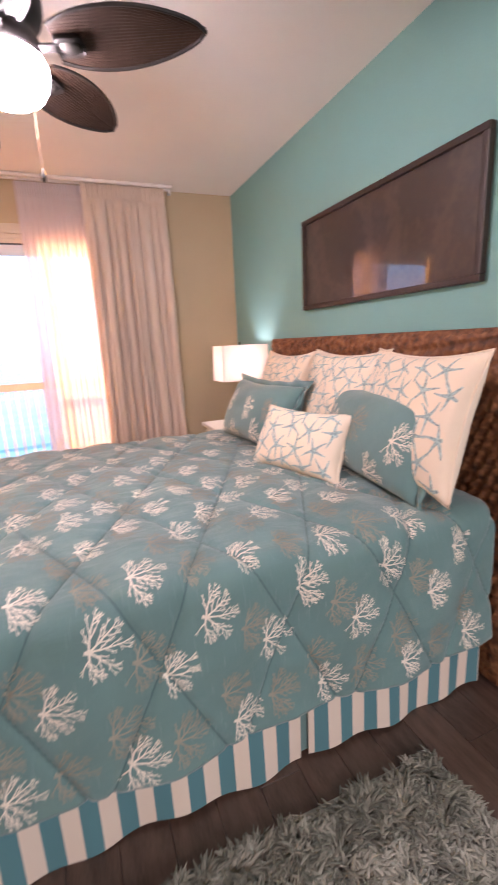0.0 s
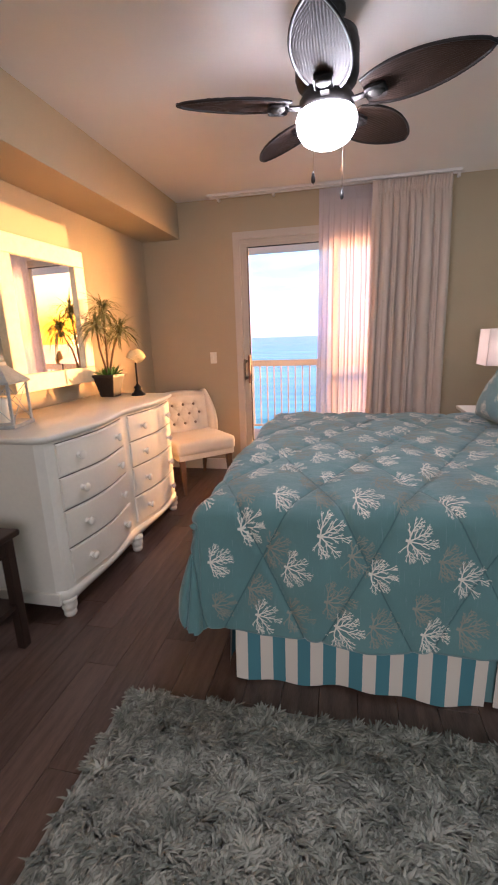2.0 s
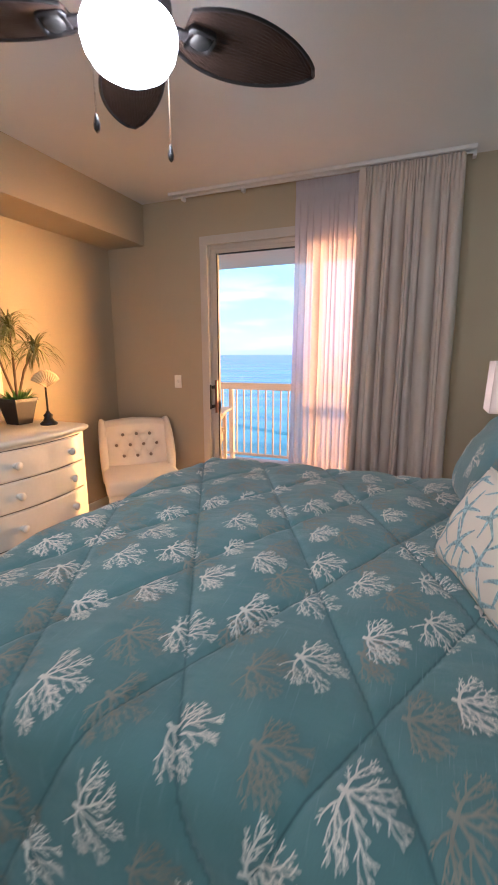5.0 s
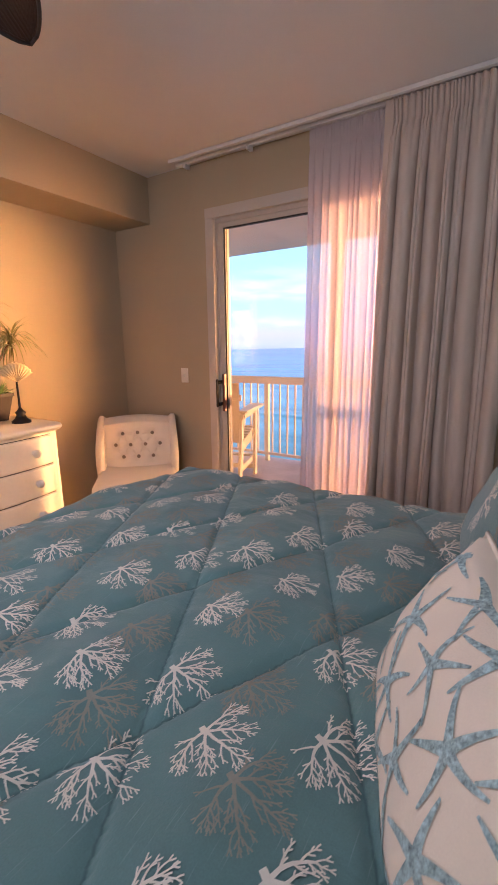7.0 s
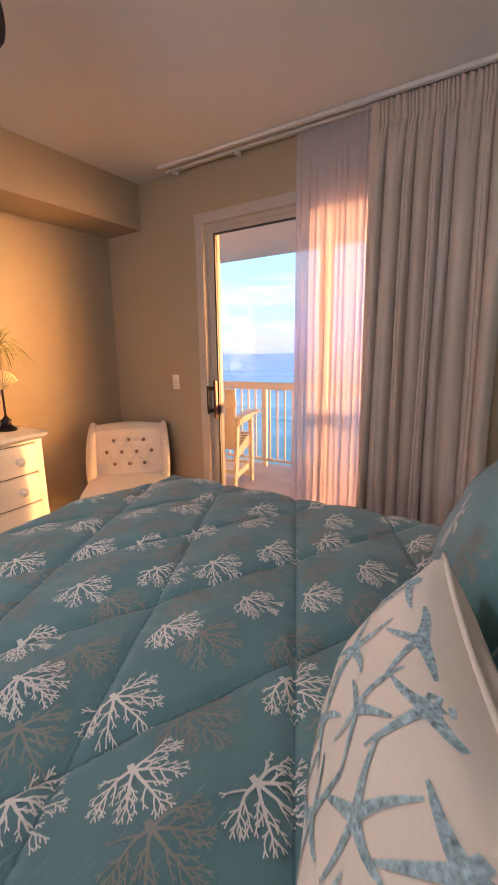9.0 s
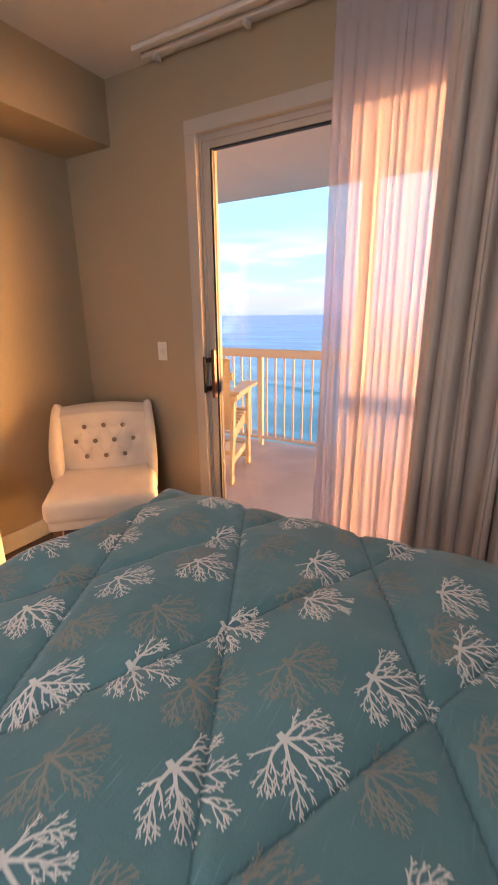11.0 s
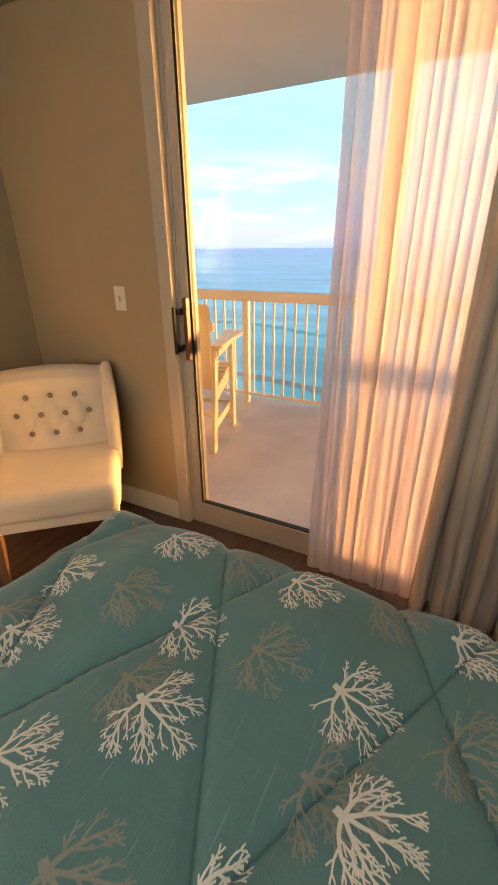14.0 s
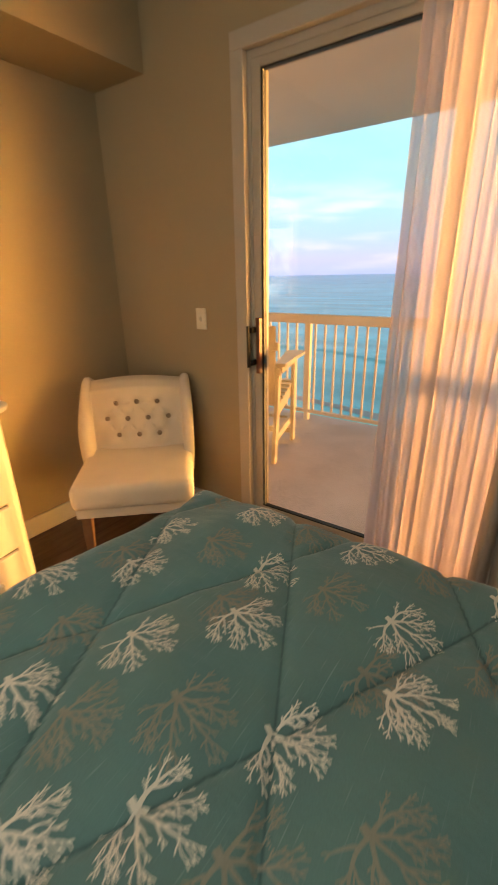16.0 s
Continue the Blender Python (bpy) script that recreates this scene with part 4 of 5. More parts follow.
part("carcase", prism(plan(0), 0.145, 0.965), WHITEPAINT, dr)
bm = bmesh.new()
prev = None
layers = []
for z, off in ((0.965, 0.008), (0.972, 0.020), (0.980, 0.027), (0.990, 0.030), (0.999, 0.027), (1.004, 0.020)):
    layers.append([bm.verts.new((x, y, z)) for x, y in plan(off)])
for a, b in zip(layers, layers[1:]):
    for i in range(len(a)):
        j = (i + 1) % len(a)
        bm.faces.new((a[i], a[j], b[j], b[i]))
bm.faces.new(layers[-1]), bm.faces.new(layers[0][::-1])
bmesh.ops.recalc_face_normals(bm, faces=bm.faces)
part("top", bm, WHITEPAINT, dr, "moulded cream dresser top", True).data.shade_smooth()
# scalloped base rail
bm = bmesh.new()
n = 96
lo, hi, lo2, hi2 = [], [], [], []
for i in range(n + 1):
    y = DY0 + (DY1 - DY0) * i / n
    t = (y - DY0) / (DY1 - DY0) * 2 % 1
    zb = 0.085 + 0.045 * math.sin(math.pi * t) ** 0.8
    x = front(y) + 0.014
    lo.append((x, y, zb)), hi.append((x, y, 0.150)), hi2.append((x - 0.02, y, 0.165)), lo2.append((x - 0.03, y, zb))
add_grid(bm, [lo2, lo, hi, hi2])
part("base_rail", bm, WHITEPAINT, dr, "scalloped base moulding", True)
part("side_rail", box(DXB, 0.195, DY0 - 0.012, DY0 + 0.01, 0.085, 0.155, 0.006), WHITEPAINT, dr)
part("side_rail", box(DXB, 0.195, DY1 - 0.01, DY1 + 0.012, 0.085, 0.155, 0.006), WHITEPAINT, dr)
FOOT = [(0, 0), (0.026, 0), (0.034, 0.012), (0.034, 0.03), (0.028, 0.036), (0.040, 0.05), (0.042, 0.07), (0.034, 0.084), (0.044, 0.094), (0.044, 0.112), (0.0, 0.112)]
for x, y in ((0.205, DY0 + 0.05), (0.235, YM), (0.205, DY1 - 0.05), (DXB + 0.05, DY0 + 0.05), (DXB + 0.05, DY1 - 0.05)):
    part("foot", lathe(FOOT, 20, (x, y, 0)), WHITEPAINT, dr, "turned bun foot", True)
KNOB = [(0, 0.034), (0.010, 0.033), (0.017, 0.028), (0.018, 0.022), (0.012, 0.016), (0.007, 0.012), (0.007, 0.004), (0.013, 0.002), (0.013, 0)]
knob_first = None
for bank in range(2):
    y0 = DY0 + 0.075 if bank == 0 else YM + 0.045
    y1 = YM - 0.045 if bank == 0 else DY1 - 0.075
    for z0, z1 in ((0.185, 0.375), (0.385, 0.585), (0.595, 0.765), (0.775, 0.945)):
        bm = bmesh.new()
        rows_f = []
        for z, off in ((z0, 0.001), (z0 + 0.002, 0.010), (z0 + 0.008, 0.013), (z1 - 0.008, 0.013), (z1 - 0.002, 0.010), (z1, 0.001)):
            row = [(front(y0) + 0.0, y0, z)]
            row += [(front(y0 + (y1 - y0) * i / 24) + off, y0 + (y1 - y0) * i / 24, z) for i in range(25)]
            row += [(front(y1) + 0.0, y1, z)]
            rows_f.append(row)
        add_grid(bm, rows_f)
        d = part("drawer", bm, WHITEPAINT, dr, "", False)
        # dark strip on the closed carcase, standing in for the shade of a gap
        bm = bmesh.new()
        add_grid(bm, [[(front(y0 + (y1 - y0) * i / 24) + 0.0012, y0 + (y1 - y0) * i / 24, z1 + 0.002 + q) for i in range(25)] for q in (0, 0.0042)])
        part("gap_shade", bm, JOINT_AND_SHADE, d, "dark strip painted as shade above the drawer")
        for f in (0.2, 0.8):
            y = y0 + (y1 - y0) * f
            if knob_first is None:
                knob = knob_first = part("knob", lathe([(r * 1.35, z * 1.3) for r, z in KNOB], 16, (0, 0, 0), "x"), WHITEPAINT, d, "round painted knob", True)
            else:
                knob = new("knob", knob_first.data)
                knob.parent = d
                tagged(knob, "round painted knob")
            knob.matrix_basis = pose(front(y) + 0.012, y, (z0 + z1) / 2)

# ---------- on the dresser ----------
ZD = 1.004
mir = thing("wall_mirror", "square mirror in a wide ivory shell frame", "mirror")
MY0, MY1, MZ0, MZ1, MW = 2.86, 3.69, 1.13, 2.09, 0.115
bm = bmesh.new()
for a in ((MY0, MY1, MZ0, MZ0 + MW), (MY0, MY1, MZ1 - MW, MZ1), (MY0, MY0 + MW, MZ0 + MW, MZ1 - MW), (MY1 - MW, MY1, MZ0 + MW, MZ1 - MW)):
    add_box(bm, XW + 0.002, XW + 0.062, *a, 0.006)
part("frame", bm, MIRRORFRAME, mir, "ivory capiz-shell frame")
part("mirror_glass", box(XW + 0.030, XW + 0.038, MY0 + MW - 0.01, MY1 - MW + 0.01, MZ0 + MW - 0.01, MZ1 - MW + 0.01), MIRROR, mir, "silvered mirror glass")
# hung a little askew, one side standing off the wall
mir.matrix_basis = pose(XW, MY0, 0, 0, 0, -3.2) @ pose(-XW, -MY0, 0)


def strap_leaf(bm, base, az, el, length, width, droop, rng):
    pts = []
    p = Vector(base)
    n = 7
    d = Vector((math.cos(az) * math.cos(el), math.sin(az) * math.cos(el), math.sin(el)))
    side = Vector((-math.sin(az), math.cos(az), 0))
    ra, rb = [], []
    for i in range(n + 1):
        t = i / n
        w = width * (0.5 + 1.0 * t if t < 0.4 else 0.9 * (1 - (t - 0.4) / 0.6) + 0.02)
        up = side.cross(d).normalized()
        ra.append(p + side * w / 2 + up * w * 0.15)
        rb.append(p - side * w / 2 + up * w * 0.15)
        pts.append(p.copy())
        p = p + d * length / n
        d = (d + Vector((0, 0, -droop / n))).normalized()
    add_grid(bm, [ra, pts, rb])


def potted_palm(name, label, x, y, pot_mat, seed):
    rng = random.Random(seed)
    root = thing(name, label, "plant", (x, y, ZD))
    bm = bmesh.new()
    w0, w1, h = 0.056, 0.086, 0.175
    rr = []
    for z, w in ((0, w0 * 0.0), (0, w0), (h - 0.02, w1), (h - 0.02, w1 + 0.006), (h, w1 + 0.006), (h, w1 - 0.006), (h - 0.025, w1 - 0.01)):
        rr.append([(-w, -w, z), (w, -w, z), (w, w, z), (-w, w, z), (-w, -w, z)])
    add_grid(bm, rr)
    bmesh.ops.remove_doubles(bm, verts=bm.verts, dist=1e-5)
    part("pot", bm, pot_mat, root, "square tapered dark pot")
    part("soil", lathe([(0, h - 0.022), (0.074, h - 0.026)], 16), SOIL, root)
    heads = []
    bm = bmesh.new()
    for top in (Vector((0.02, -0.02, 0.66)), Vector((0.06, 0.13, 0.50)), Vector((0.03, -0.15, 0.53))):
        tube([(0, 0, h - 0.03), tuple(Vector((0, 0, h)).lerp(top, 0.5) + Vector((rng.uniform(-.02, .02), rng.uniform(-.02, .02), 0.03))), tuple(top)], 0.009, 7, 0.7, bm)
        heads.append(top)
    part("stem", bm, STEM, root, "bare woody stems", True)
    bm = bmesh.new()
    for top in heads:
        for i in range(84):
            strap_leaf(bm, top + Vector((0, 0, rng.uniform(-0.05, 0.02))), rng.uniform(0, 6.283), rng.uniform(-0.1, 1.35), rng.uniform(0.15, 0.29), rng.uniform(0.010, 0.017), rng.uniform(1.6, 3.2), rng)
    part("crown", bm, LEAF, root, "arching olive strap leaves", True)
    bm = bmesh.new()
    for i in range(70):
        a = rng.uniform(0, 6.283)
        strap_leaf(bm, (math.cos(a) * 0.04, math.sin(a) * 0.04, h - 0.02), a, rng.uniform(0.2, 1.3), rng.uniform(0.07, 0.13), 0.022, 0.5, rng)
    part("succulent", bm, SUCCULENT, root, "bright green leaf rosette", True)
    return root


potted_palm("potted_plant", "spiky olive potted plant in a dark square pot on dresser", -0.21, 3.70, POTDARK, 12)
sh = thing("shell_ornament", "golden scallop shell on a black turned stand", "ornament", (0.01, 3.745, ZD), 62)
part("stand", lathe([(0, 0), (0.055, 0), (0.055, 0.012), (0.035, 0.028), (0.025, 0.05), (0.032, 0.065), (0.016, 0.08), (0.007, 0.095), (0.006, 0.26), (0, 0.262)], 24), BLACKMETAL, sh, "black turned stand", True)
bm = bmesh.new()
rows = []
for i in range(10):
    r = i / 9
    row = []
    for j in range(45):
        f = j / 44
        a = radians(28) + radians(124) * f
        rib = math.cos(f * 2 * math.pi * 11)
        rad = 0.110 * r * (0.90 + 0.10 * math.sin(math.pi * f)) + 0.003 * rib * r
        row.append((rad * math.cos(a), -0.034 * math.sin(math.pi * (0.15 + 0.75 * r)) + 0.0035 * r * rib, 0.255 + rad * math.sin(a)))
    rows.append(row)
add_grid(bm, rows)
ob = part("scallop", bm, SHELL, sh, "ribbed golden scallop shell", True)
md = ob.modifiers.new("thick", "SOLIDIFY")
md.thickness = 0.006

lt = thing("candle_lantern", "whitewashed metal lantern with an ivory pillar candle", "lantern", (-0.17, 2.52, ZD), 12)
s = 0.095
bm = bmesh.new()
add_box(bm, -s - 0.012, s + 0.012, -s - 0.012, s + 0.012, 0, 0.022, 0.004)
part("base", bm, LANTERN, lt)
for x in (-s, s):
    for y in (-s, s):
        part("post", box(x - 0.007, x + 0.007, y - 0.007, y + 0.007, 0.022, 0.235, 0.002), LANTERN, lt)
for sx_, sy_ in ((0, -1), (0, 1), (-1, 0), (1, 0)):
    bm = bmesh.new()
    for q in (-1, 1):
        a, b = (-s * q, 0.03), (s * q, 0.23)
        if sx_ == 0:
            tube([(a[0], sy_ * s, a[1]), (b[0], sy_ * s, b[1])], 0.0022, 5, 1, bm)
        else:
            tube([(sx_ * s, a[0], a[1]), (sx_ * s, b[0], b[1])], 0.0022, 5, 1, bm)
    part("cross_wire", bm, LANTERN, lt)
rr = []
for z, w in ((0.232, s - 0.01), (0.232, s + 0.018), (0.245, s + 0.018), (0.255, s + 0.005), (0.325, 0.035), (0.345, 0.035), (0.345, 0.0)):
    rr.append([(-w, -w, z), (w, -w, z), (w, w, z), (-w, w, z), (-w, -w, z)])
bm = bmesh.new()
add_grid(bm, rr)
bmesh.ops.remove_doubles(bm, verts=bm.verts, dist=1e-5)
part("roof", bm, LANTERN, lt, "pitched lantern roof")
part("cap", lathe([(0.03, 0.345), (0.045, 0.355), (0.04, 0.375), (0.0, 0.385)], 16), LANTERN, lt, "", True)
part("ring_handle", tube([(0.0, 0.06 * math.cos(a), 0.36 + 0.06 * math.sin(a)) for a in [i * math.pi / 8 - math.pi / 2 for i in range(17)]], 0.004, 6), LANTERN, lt, "", True).matrix_basis = pose(0, -0.03, 0.0)
cd = thing("pillar_candle", "ivory pillar candle inside the lantern", "candle", (-0.17, 2.52, ZD + 0.022))
part("wax", lathe([(0, 0), (0.036, 0), (0.037, 0.004), (0.037, 0.128), (0.033, 0.133), (0.02, 0.126), (0, 0.124)], 24), CANDLE, cd, "", True)
part("wick", tube([(0, 0, 0.122), (0.001, 0, 0.14)], 0.0012, 5), BLACKMETAL, cd)

# ---------- small dark side table ----------
st = thing("side_table", "small dark-stained wooden side table with a shelf", "side table")
TX0, TX1, TY0, TY1 = -0.30, 0.17, 1.66, 2.12
part("tabletop", box(TX0, TX1, TY0, TY1, 0.575, 0.605, 0.008), DARKWOOD, st)
for x in (TX0 + 0.045, TX1 - 0.045):
    for y in (TY0 + 0.045, TY1 - 0.045):
        part("leg", box(x - 0.022, x + 0.022, y - 0.022, y + 0.022, 0, 0.575, 0.004), DARKWOOD, st)
for y in (TY0 + 0.045, TY1 - 0.045):
    part("apron", box(TX0 + 0.067, TX1 - 0.067, y - 0.01, y + 0.01, 0.49, 0.575, 0.002), DARKWOOD, st)
for x in (TX0 + 0.045, TX1 - 0.045):
    part("apron", box(x - 0.01, x + 0.01, TY0 + 0.067, TY1 - 0.067, 0.49, 0.575, 0.002), DARKWOOD, st)
part("shelf", box(TX0 + 0.03, TX1 - 0.03, TY0 + 0.03, TY1 - 0.03, 0.22, 0.242, 0.003), DARKWOOD, st)

# ---------- tufted chair ----------
ch = thing("slipper_chair", "cream linen wingback chair with button tufting", "chair", (0.16, 4.53, 0), -47)
ch.matrix_basis = ch.matrix_basis @ Matrix.Scale(1.06, 4)
# local: faces +x, width along y
W2 = 0.29


def back_face(y, z, lift=0.0):
    """Front of the tufted back: leaning, dented at the buttons."""
    dent = 0.0
    for by, bz in TUFT_AT:
        q = ((y - by) ** 2 + (z - bz) ** 2) ** 0.5
        dent += 0.024 * math.exp(-(q / 0.030) ** 2)
    for (ay, az_), (by, bz) in CREASES:
        k = max(0.0, min(1.0, ((y - ay) * (by - ay) + (z - az_) * (bz - az_)) / ((by - ay) ** 2 + (bz - az_) ** 2)))
        q = math.hypot(y - ay - k * (by - ay), z - az_ - k * (bz - az_))
        if q < 0.03:
            dent = max(dent, 0.009 * math.exp(-(q / 0.008) ** 2))
    return -0.155 - 0.16 * (z - 0.42) - dent + 0.03 * (1 - (y / 0.26) ** 2) + lift


TUFT_AT = [(-0.11, 0.73), (0.0, 0.735), (0.11, 0.73), (-0.165, 0.645), (-0.055, 0.645), (0.055, 0.645), (0.165, 0.645), (-0.11, 0.555), (0.0, 0.555), (0.11, 0.555)]
CREASES = [(a, b) for a in TUFT_AT for b in TUFT_AT if a[1] > b[1] and math.hypot(a[0] - b[0], a[1] - b[1]) < 0.12]
rows = []
for j in range(101):
    t = j / 100
    row = []
    for i in range(107):
        y = -0.265 + 0.53 * i / 106
        top = 0.825 + 0.025 * math.cos(y / 0.265 * math.pi / 2)
        z = 0.40 + (top - 0.40) * t
        row.append((back_face(y, z) - 0.035 * max(0, t - 0.93) / 0.07, y, z))
    rows.append(row)
bk = [[(-0.27 - 0.16 * (z - 0.42), y, z) for _, y, z in r] for r in rows]
bm = bmesh.new()
add_grid(bm, rows)
add_grid(bm, [r[::-1] for r in bk])
for a, b in ((rows[-1], bk[-1]),):
    mid = [((p[0] + q[0]) / 2, p[1], p[2] + 0.012) for p, q in zip(a, b)]
    add_grid(bm, [a, mid, b])
for k in (0, -1):
    add_grid(bm, [[r[k] for r in rows], [r[k] for r in bk]])
bmesh.ops.remove_doubles(bm, verts=bm.verts, dist=1e-4)
bmesh.ops.recalc_face_normals(bm, faces=bm.faces)
back = part("backrest", bm, LINEN, ch, "tufted cream linen back", True)
for by, bz in TUFT_AT:
    part("button", lathe([(0, 0.010), (0.008, 0.009), (0.0135, 0.003), (0.014, -0.006)], 12, (back_face(by, bz) + 0.004, by, bz), "x"), BUTTON, back, "fabric tufting button", True)
for sgn in (-1, 1):
    bm = bmesh.new()
    rr = []
    for i in range(15):
        t = i / 14
        z = 0.36 + 0.475 * t
        depth = 0.10 + 0.085 * math.sin(math.pi * min(1, 0.15 + 0.85 * t)) - 0.06 * t ** 4
        xb = -0.27 - 0.16 * (z - 0.42)
        yo = sgn * (W2 + 0.012 * math.sin(math.pi * t))
        yi = sgn * (W2 - 0.05)
        rr.append([(xb, yi, z), (xb + depth + 0.04, yi, z), (xb + depth + 0.06, (yi + yo) / 2, z), (xb + depth + 0.04, yo, z), (xb, yo, z), (xb, yi, z)])
    top = [((p[0] - rr[-1][0][0]) * 0.6 + rr[-1][0][0] + 0.02, (p[1] - sgn * (W2 - 0.02)) * 0.5 + sgn * (W2 - 0.02), p[2] + 0.02) for p in rr[-1]]
    rr.append(top)
    rr.append([(sum(p[0] for p in top[:5]) / 5, sgn * (W2 - 0.02), top[0][2] + 0.003)] * 6)
    add_grid(bm, rr)
    bmesh.ops.remove_doubles(bm, verts=bm.verts, dist=1e-4)
    bmesh.ops.recalc_face_normals(bm, faces=bm.faces)
    ob = part("wing", bm, LINEN, ch, "padded side wing", True)
part("seat", box(-0.27, 0.33, -W2 + 0.005, W2 - 0.005, 0.36, 0.485, 0.045, None, 4), LINEN, ch, "padded linen seat", True)
part("seat_rail", box(-0.25, 0.31, -W2 + 0.02, W2 - 0.02, 0.315, 0.38, 0.01), LINEN, ch)
for x, y, sx_ in ((0.27, -0.23, 0.03), (0.27, 0.23, 0.03), (-0.22, -0.22, -0.05), (-0.22, 0.22, -0.05)):
    bm = bmesh.new()
    add_grid(bm, [[(x + q * sx_ + a * r, y + b * r, 0.33 * (1 - q)) for a, b in ((-1, -1), (1, -1), (1, 1), (-1, 1), (-1, -1))] for q, r in ((0, 0.022), (0.3, 0.021), (0.7, 0.015), (1.0, 0.011))])
    part("leg", bm, LEGWOOD, ch, "turned brown wooden leg")

# ---------- shaggy rug ----------
rug = thing("shag_rug", "grey and ivory long-pile shag rug on floor", "rug")
RX0, RX1, RY0, RY1 = 0.78, 2.61, -0.35, 1.91
part("backing", box(RX0, RX1, RY0, RY1, 0.0005, 0.012, 0.004), TUFTS[0], rug)


def pile_material():
    m, nt, b = material("shag_pile")
    b.inputs["Roughness"].default_value, b.inputs["Sheen Weight"].default_value = 0.85, 0.3
    g = nt.nodes.new("ShaderNodeNewGeometry")
    tc = nt.nodes.new("ShaderNodeTexCoord")
    n = node(nt, "TexNoise", Scale=11.0, Detail=4.0)
    nt.links.new(tc.outputs["Object"], n.inputs["Vector"])
    ad = nt.nodes.new("ShaderNodeMath")
    ad.operation, ad.inputs[1].default_value = "MULTIPLY_ADD", 0.35
    nt.links.new(g.outputs["Random Per Island"], ad.inputs[0])
    nt.links.new(n.outputs[0], ad.inputs[2])
    r = ramp(nt, ad.outputs[0], [(0.4, (0.105, 0.108, 0.086)), (0.64, (0.215, 0.215, 0.175)), (0.9, (0.40, 0.39, 0.33))])
    nt.links.new(r.outputs[0], b.inputs["Base Color"])
    return m


rs = np.random.RandomState(4)
N = 105000
bx, by = rs.uniform(RX0 + 0.01, RX1 - 0.01, N), rs.uniform(RY0 + 0.01, RY1 - 0.01, N)
az = rs.uniform(0, 2 * np.pi, N)
for i in range(N):
    az[i] = 6.5 * noise.noise(Vector((bx[i] * 13, by[i] * 13, 0))) + rs.normal(0, 0.6)
ln, wd, ln_out = rs.uniform(0.040, 0.078, N), rs.uniform(0.0036, 0.0078, N), rs.uniform(0.5, 1.15, N)
edge = np.minimum(np.minimum(bx - RX0, RX1 - bx), np.minimum(by - RY0, RY1 - by))
ln *= np.clip(0.55 + edge / 0.12, 0.55, 1.0)
dirs = np.stack([np.cos(az), np.sin(az)], 1)
perp = np.stack([-np.sin(az), np.cos(az)], 1)
S = 4
verts = np.zeros((N, S, 3, 3))
for k in range(S):
    t = k / (S - 1)
    out = ln * ln_out * (0.25 * t + 0.55 * t * t)
    up = ln * (1.15 * t - 0.62 * t * t) * (1.15 - 0.45 * ln_out)
    w = wd * (0.75 + 0.9 * t - 1.45 * t * t)
    c = np.stack([bx + dirs[:, 0] * out, by + dirs[:, 1] * out, 0.010 + up], 1)
    for q, (s, h) in enumerate(((-1, 0.0), (0, 0.55), (1, 0.0))):
        verts[:, k, q, :2] = c[:, :2] + perp * (w * s)[:, None]
        verts[:, k, q, 2] = c[:, 2] + w * h
idx = np.arange(N)[:, None, None] * S * 3 + np.arange(S - 1)[None, :, None] * 3 + np.arange(2)[None, None, :]
faces = np.stack([idx, idx + 1, idx + 4, idx + 3], -1).reshape(-1, 4)
me = bpy.data.meshes.new("wool_pile")
me.from_pydata(verts.reshape(-1, 3).tolist(), [], faces.tolist())
me.materials.append(pile_material())
me.polygons.foreach_set("use_smooth", [True] * len(me.polygons))
pl = new("wool_pile", me)
pl.parent = rug
tagged(pl, "long grey and ivory wool locks", kind="stuff")

# ---------- balcony ----------
fixed("balcony_floor", box(-4.0, 6.5, YN + 0.2, 7.28, -0.25, -0.03, 0.01), CONCRETE, "pale worn concrete balcony floor", "floor")
fixed("balcony_ceiling", box(-4.0, 6.5, YN + 0.2, 7.24, 2.60, 2.86), STUCCO, "white stucco underside of the balcony above", "ceiling")
bm = bmesh.new()
add_box(bm, -4.0, XW - 0.15, YN, YN + 0.2, -0.25, 2.86)
add_box(bm, XE + 0.15, 6.5, YN, YN + 0.2, -0.25, 2.86)
fixed("facade", bm, STUCCO, "white stucco facade beside the balcony door", "wall")
rail = thing("balcony_railing", "cream painted metal balcony railing above the sea", "railing")
part("top_rail", box(-4.0, 6.5, 7.06, 7.14, 0.985, 1.075, 0.008), RAILPAINT, rail)
part("bottom_rail", box(-4.0, 6.5, 7.08, 7.12, 0.05, 0.085, 0.004), RAILPAINT, rail)
for x in (-3.4, -1.78, -0.16, 1.46, 3.08, 4.7):
    part("post", box(x, x + 0.05, 7.075, 7.125, -0.03, 0.985, 0.004), RAILPAINT, rail)
bal = None
x = -3.95
while x < 6.45:
    if bal is None:
        o = bal = part("baluster", box(-0.009, 0.009, 7.091, 7.109, 0.085, 0.985), RAILPAINT, rail)
    else:
        o = new("baluster", bal.data)
        o.parent = rail
    o.matrix_basis = pose(x, 0, 0)
    x += 0.108

# tall slatted deck chair
ad = thing("balcony_deck_chair", "tall cream slatted deck chair on the balcony", "chair", (-0.155, 6.15, -0.03), 108)
AW = 0.29


def plank(name, p0, p1, w, th, label="", up=(0, 0, 1)):
    """A board from p0 to p1, w wide and th thick."""
    p0, p1 = Vector(p0), Vector(p1)
    d = (p1 - p0).normalized()
    s = d.cross(Vector(up)).normalized()
    n = s.cross(d)
    m = Matrix((d, s, n)).transposed().to_4x4()
    m.translation = (p0 + p1) / 2
    L = (p1 - p0).length / 2
    return part(name, box(-L, L, -w / 2, w / 2, -th / 2, th / 2, 0.004, m, 1), POLYWOOD, ad, label)


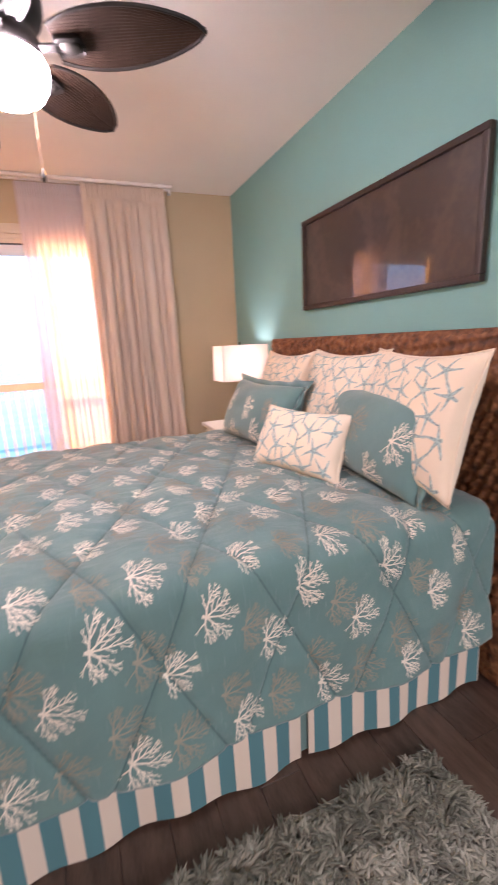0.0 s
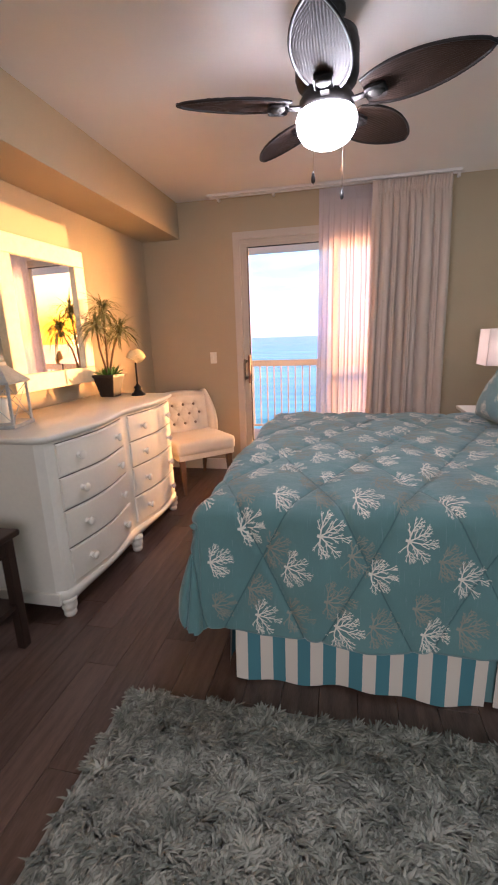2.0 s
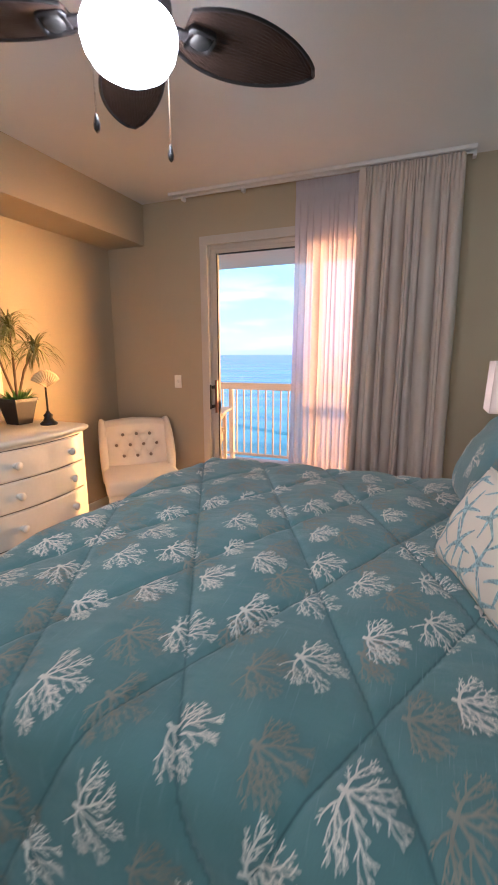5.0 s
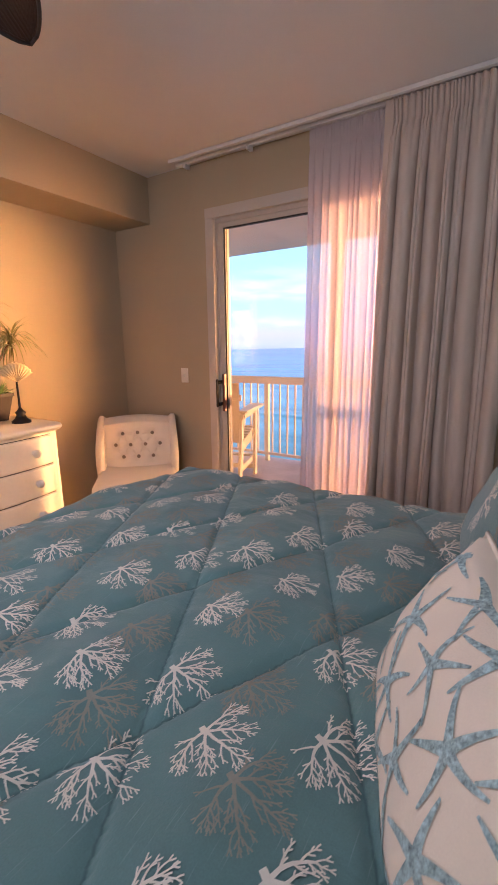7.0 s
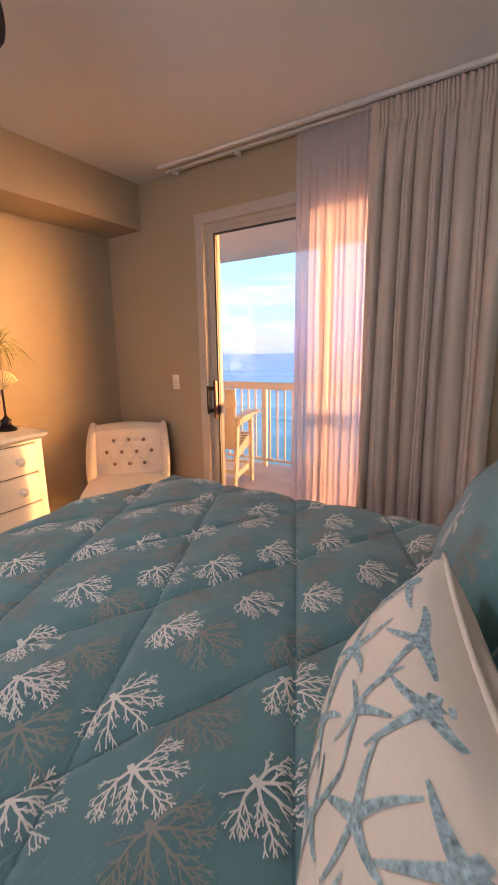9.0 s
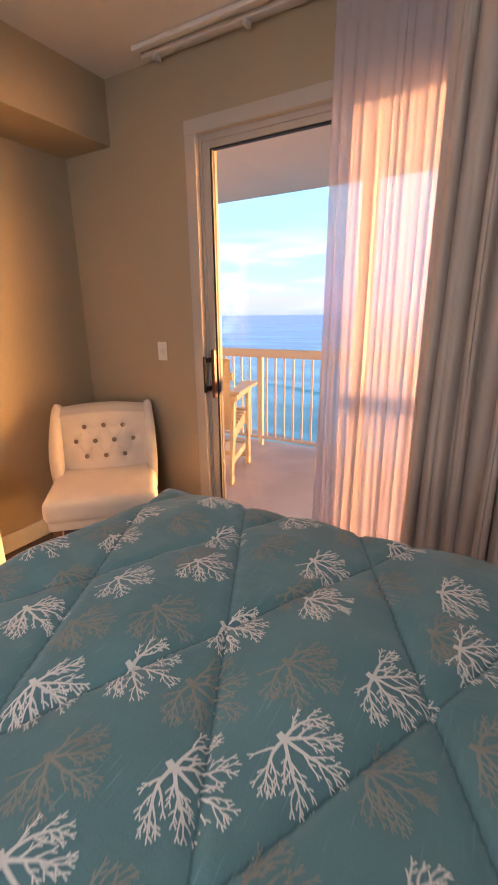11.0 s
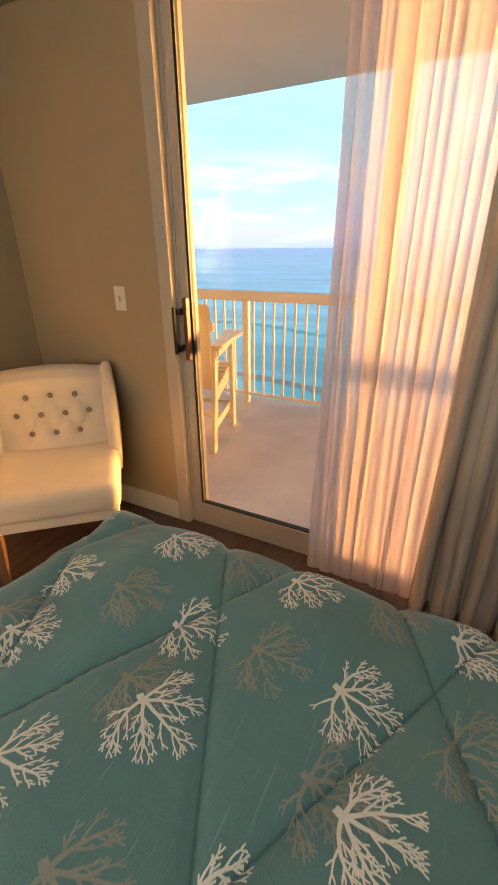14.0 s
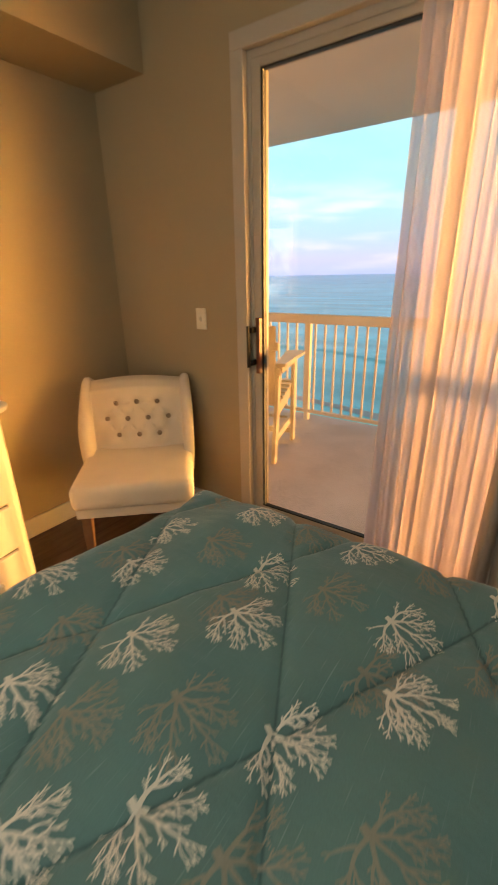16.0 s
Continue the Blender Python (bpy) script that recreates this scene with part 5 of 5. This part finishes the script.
for s in (-1, 1):
    plank("front_leg", (0.26, s * AW, 0), (0.26, s * AW, 0.80), 0.028, 0.09, up=(1, 0, 0))
    plank("rear_leg", (-0.34, s * (AW - 0.03), 0), (-0.18, s * (AW - 0.03), 0.80), 0.028, 0.09, up=(1, 0, 0))
    plank("side_rail", (0.25, s * (AW - 0.03), 0.50), (-0.25, s * (AW - 0.03), 0.44), 0.024, 0.11)
    plank("stretcher", (0.25, s * (AW - 0.03), 0.20), (-0.30, s * (AW - 0.03), 0.20), 0.024, 0.06)
    plank("arm_support", (0.27, s * AW, 0.775), (-0.24, s * AW, 0.775), 0.024, 0.06)
    bm = bmesh.new()
    out = [(0.38, 0.0), (0.385, 0.05), (0.35, 0.085), (0.22, 0.085), (0.05, 0.06), (-0.28, 0.045), (-0.28, -0.045), (0.05, -0.06), (0.22, -0.075), (0.35, -0.075), (0.38, -0.045)]
    part("arm", prism([(x, s * AW + s * y) for x, y in out[::s]], 0.806, 0.830, bm), POLYWOOD, ad, "broad paddle armrest")
for i in range(6):
    x = 0.27 - 0.088 * i
    plank("seat_slat", (x, -AW + 0.01, 0.565 - 0.012 * i), (x, AW - 0.01, 0.565 - 0.012 * i), 0.078, 0.022)
plank("front_board", (0.285, -AW, 0.49), (0.285, AW, 0.49), 0.022, 0.12)
plank("foot_rest", (0.30, -AW, 0.22), (0.30, AW, 0.22), 0.09, 0.024)
plank("cross_bar", (0.26, -AW, 0.09), (0.26, AW, 0.09), 0.024, 0.05)
for i in range(5):
    y = -0.20 + 0.10 * i
    top = 1.14 - 0.5 * (y * y)
    plank("back_slat", (-0.20, y * 0.92, 0.48), (-0.37, y * 1.15, top), 0.086, 0.02, up=(1, 0, 0))
plank("back_rail", (-0.33, -AW, 0.97), (-0.33, AW, 0.97), 0.022, 0.06)
plank("back_rail", (-0.25, -AW, 0.76), (-0.25, AW, 0.76), 0.022, 0.06)

# ---------- sea and far sky ----------
SEAZ = -17.0
bm = bmesh.new()
ys = [7.6, 12, 20, 35, 60, 100, 180, 350, 800, 2000, 4600]
add_grid(bm, [[(x, y, SEAZ) for x in (-4600, -1500, -400, -100, 0, 100, 400, 1500, 4600)] for y in [-300] + ys])
tagged(link("sea", bm, SEA), "turquoise sea reaching to the horizon", "sea", "", "structure")
rng = random.Random(7)
for k, (y, amp, wdt) in enumerate(((30, 1.2, 1.6), (42, 1.4, 0.9), (58, 2.0, 2.0), (95, 3.0, 1.8))):
    rows = [[], [], []]
    for i in range(140):
        x = -170 + 300 * i / 139
        c = y - 0.12 * x + amp * noise.noise(Vector((x * 0.03, k * 7, 0))) * 3
        w = wdt * max(0.05, 0.55 + 0.9 * noise.noise(Vector((x * 0.05, k * 3 + 2, 0))))
        rows[0].append((x, c - w, SEAZ + 0.02)), rows[1].append((x, c, SEAZ + 0.35)), rows[2].append((x, c + w * 0.5, SEAZ + 0.02))
    bm = bmesh.new()
    add_grid(bm, rows)
    tagged(link("surf_wave", bm, STUCCO if k in (0, 2) else SEA, None, "", True), "low breaking wave on the sea", "wave", "", "structure")
bm = bmesh.new()
rows = []
for z in (-40, 200, 500, 1000, 1700, 2600):
    rows.append([(4500 * math.sin(a), 4500 * math.cos(a), z) for a in [radians(-115 + 142 * i / 48) for i in range(49)]])
add_grid(bm, rows)
tagged(link("backdrop", bm, FARSKY), "pale blue morning sky with pink clouds", "sky", "", "structure")

# ---------- floor planks ----------
floor = thing("floor", "dark brown wood plank floor", "floor", kind="structure")
rng = random.Random(5)
cache = {}
x = XW
PW = 0.152
while x < XE - 0.01:
    w = min(PW, XE - x)
    y = YS - rng.uniform(0, 1.1)
    while y < YN + 0.04:
        y0, y1 = max(y, YS), min(y + 1.22, YN + 0.045)
        L = round(y1 - y0, 3)
        if L > 0.02:
            key = (L, round(w, 3))
            if key not in cache:
                bm = box(0.0008, w - 0.0008, 0.0008, L - 0.0008, -0.012, 0.0, 0.0012, None, 1)
                me = bpy.data.meshes.new("plank")
                bm.to_mesh(me)
                bm.free()
                me.materials.append(PLANK)
                cache[key] = me
            o = new("plank", cache[key])
            o.parent = floor
            o.matrix_basis = pose(x, y0, 0)
        y += 1.22
    x += PW
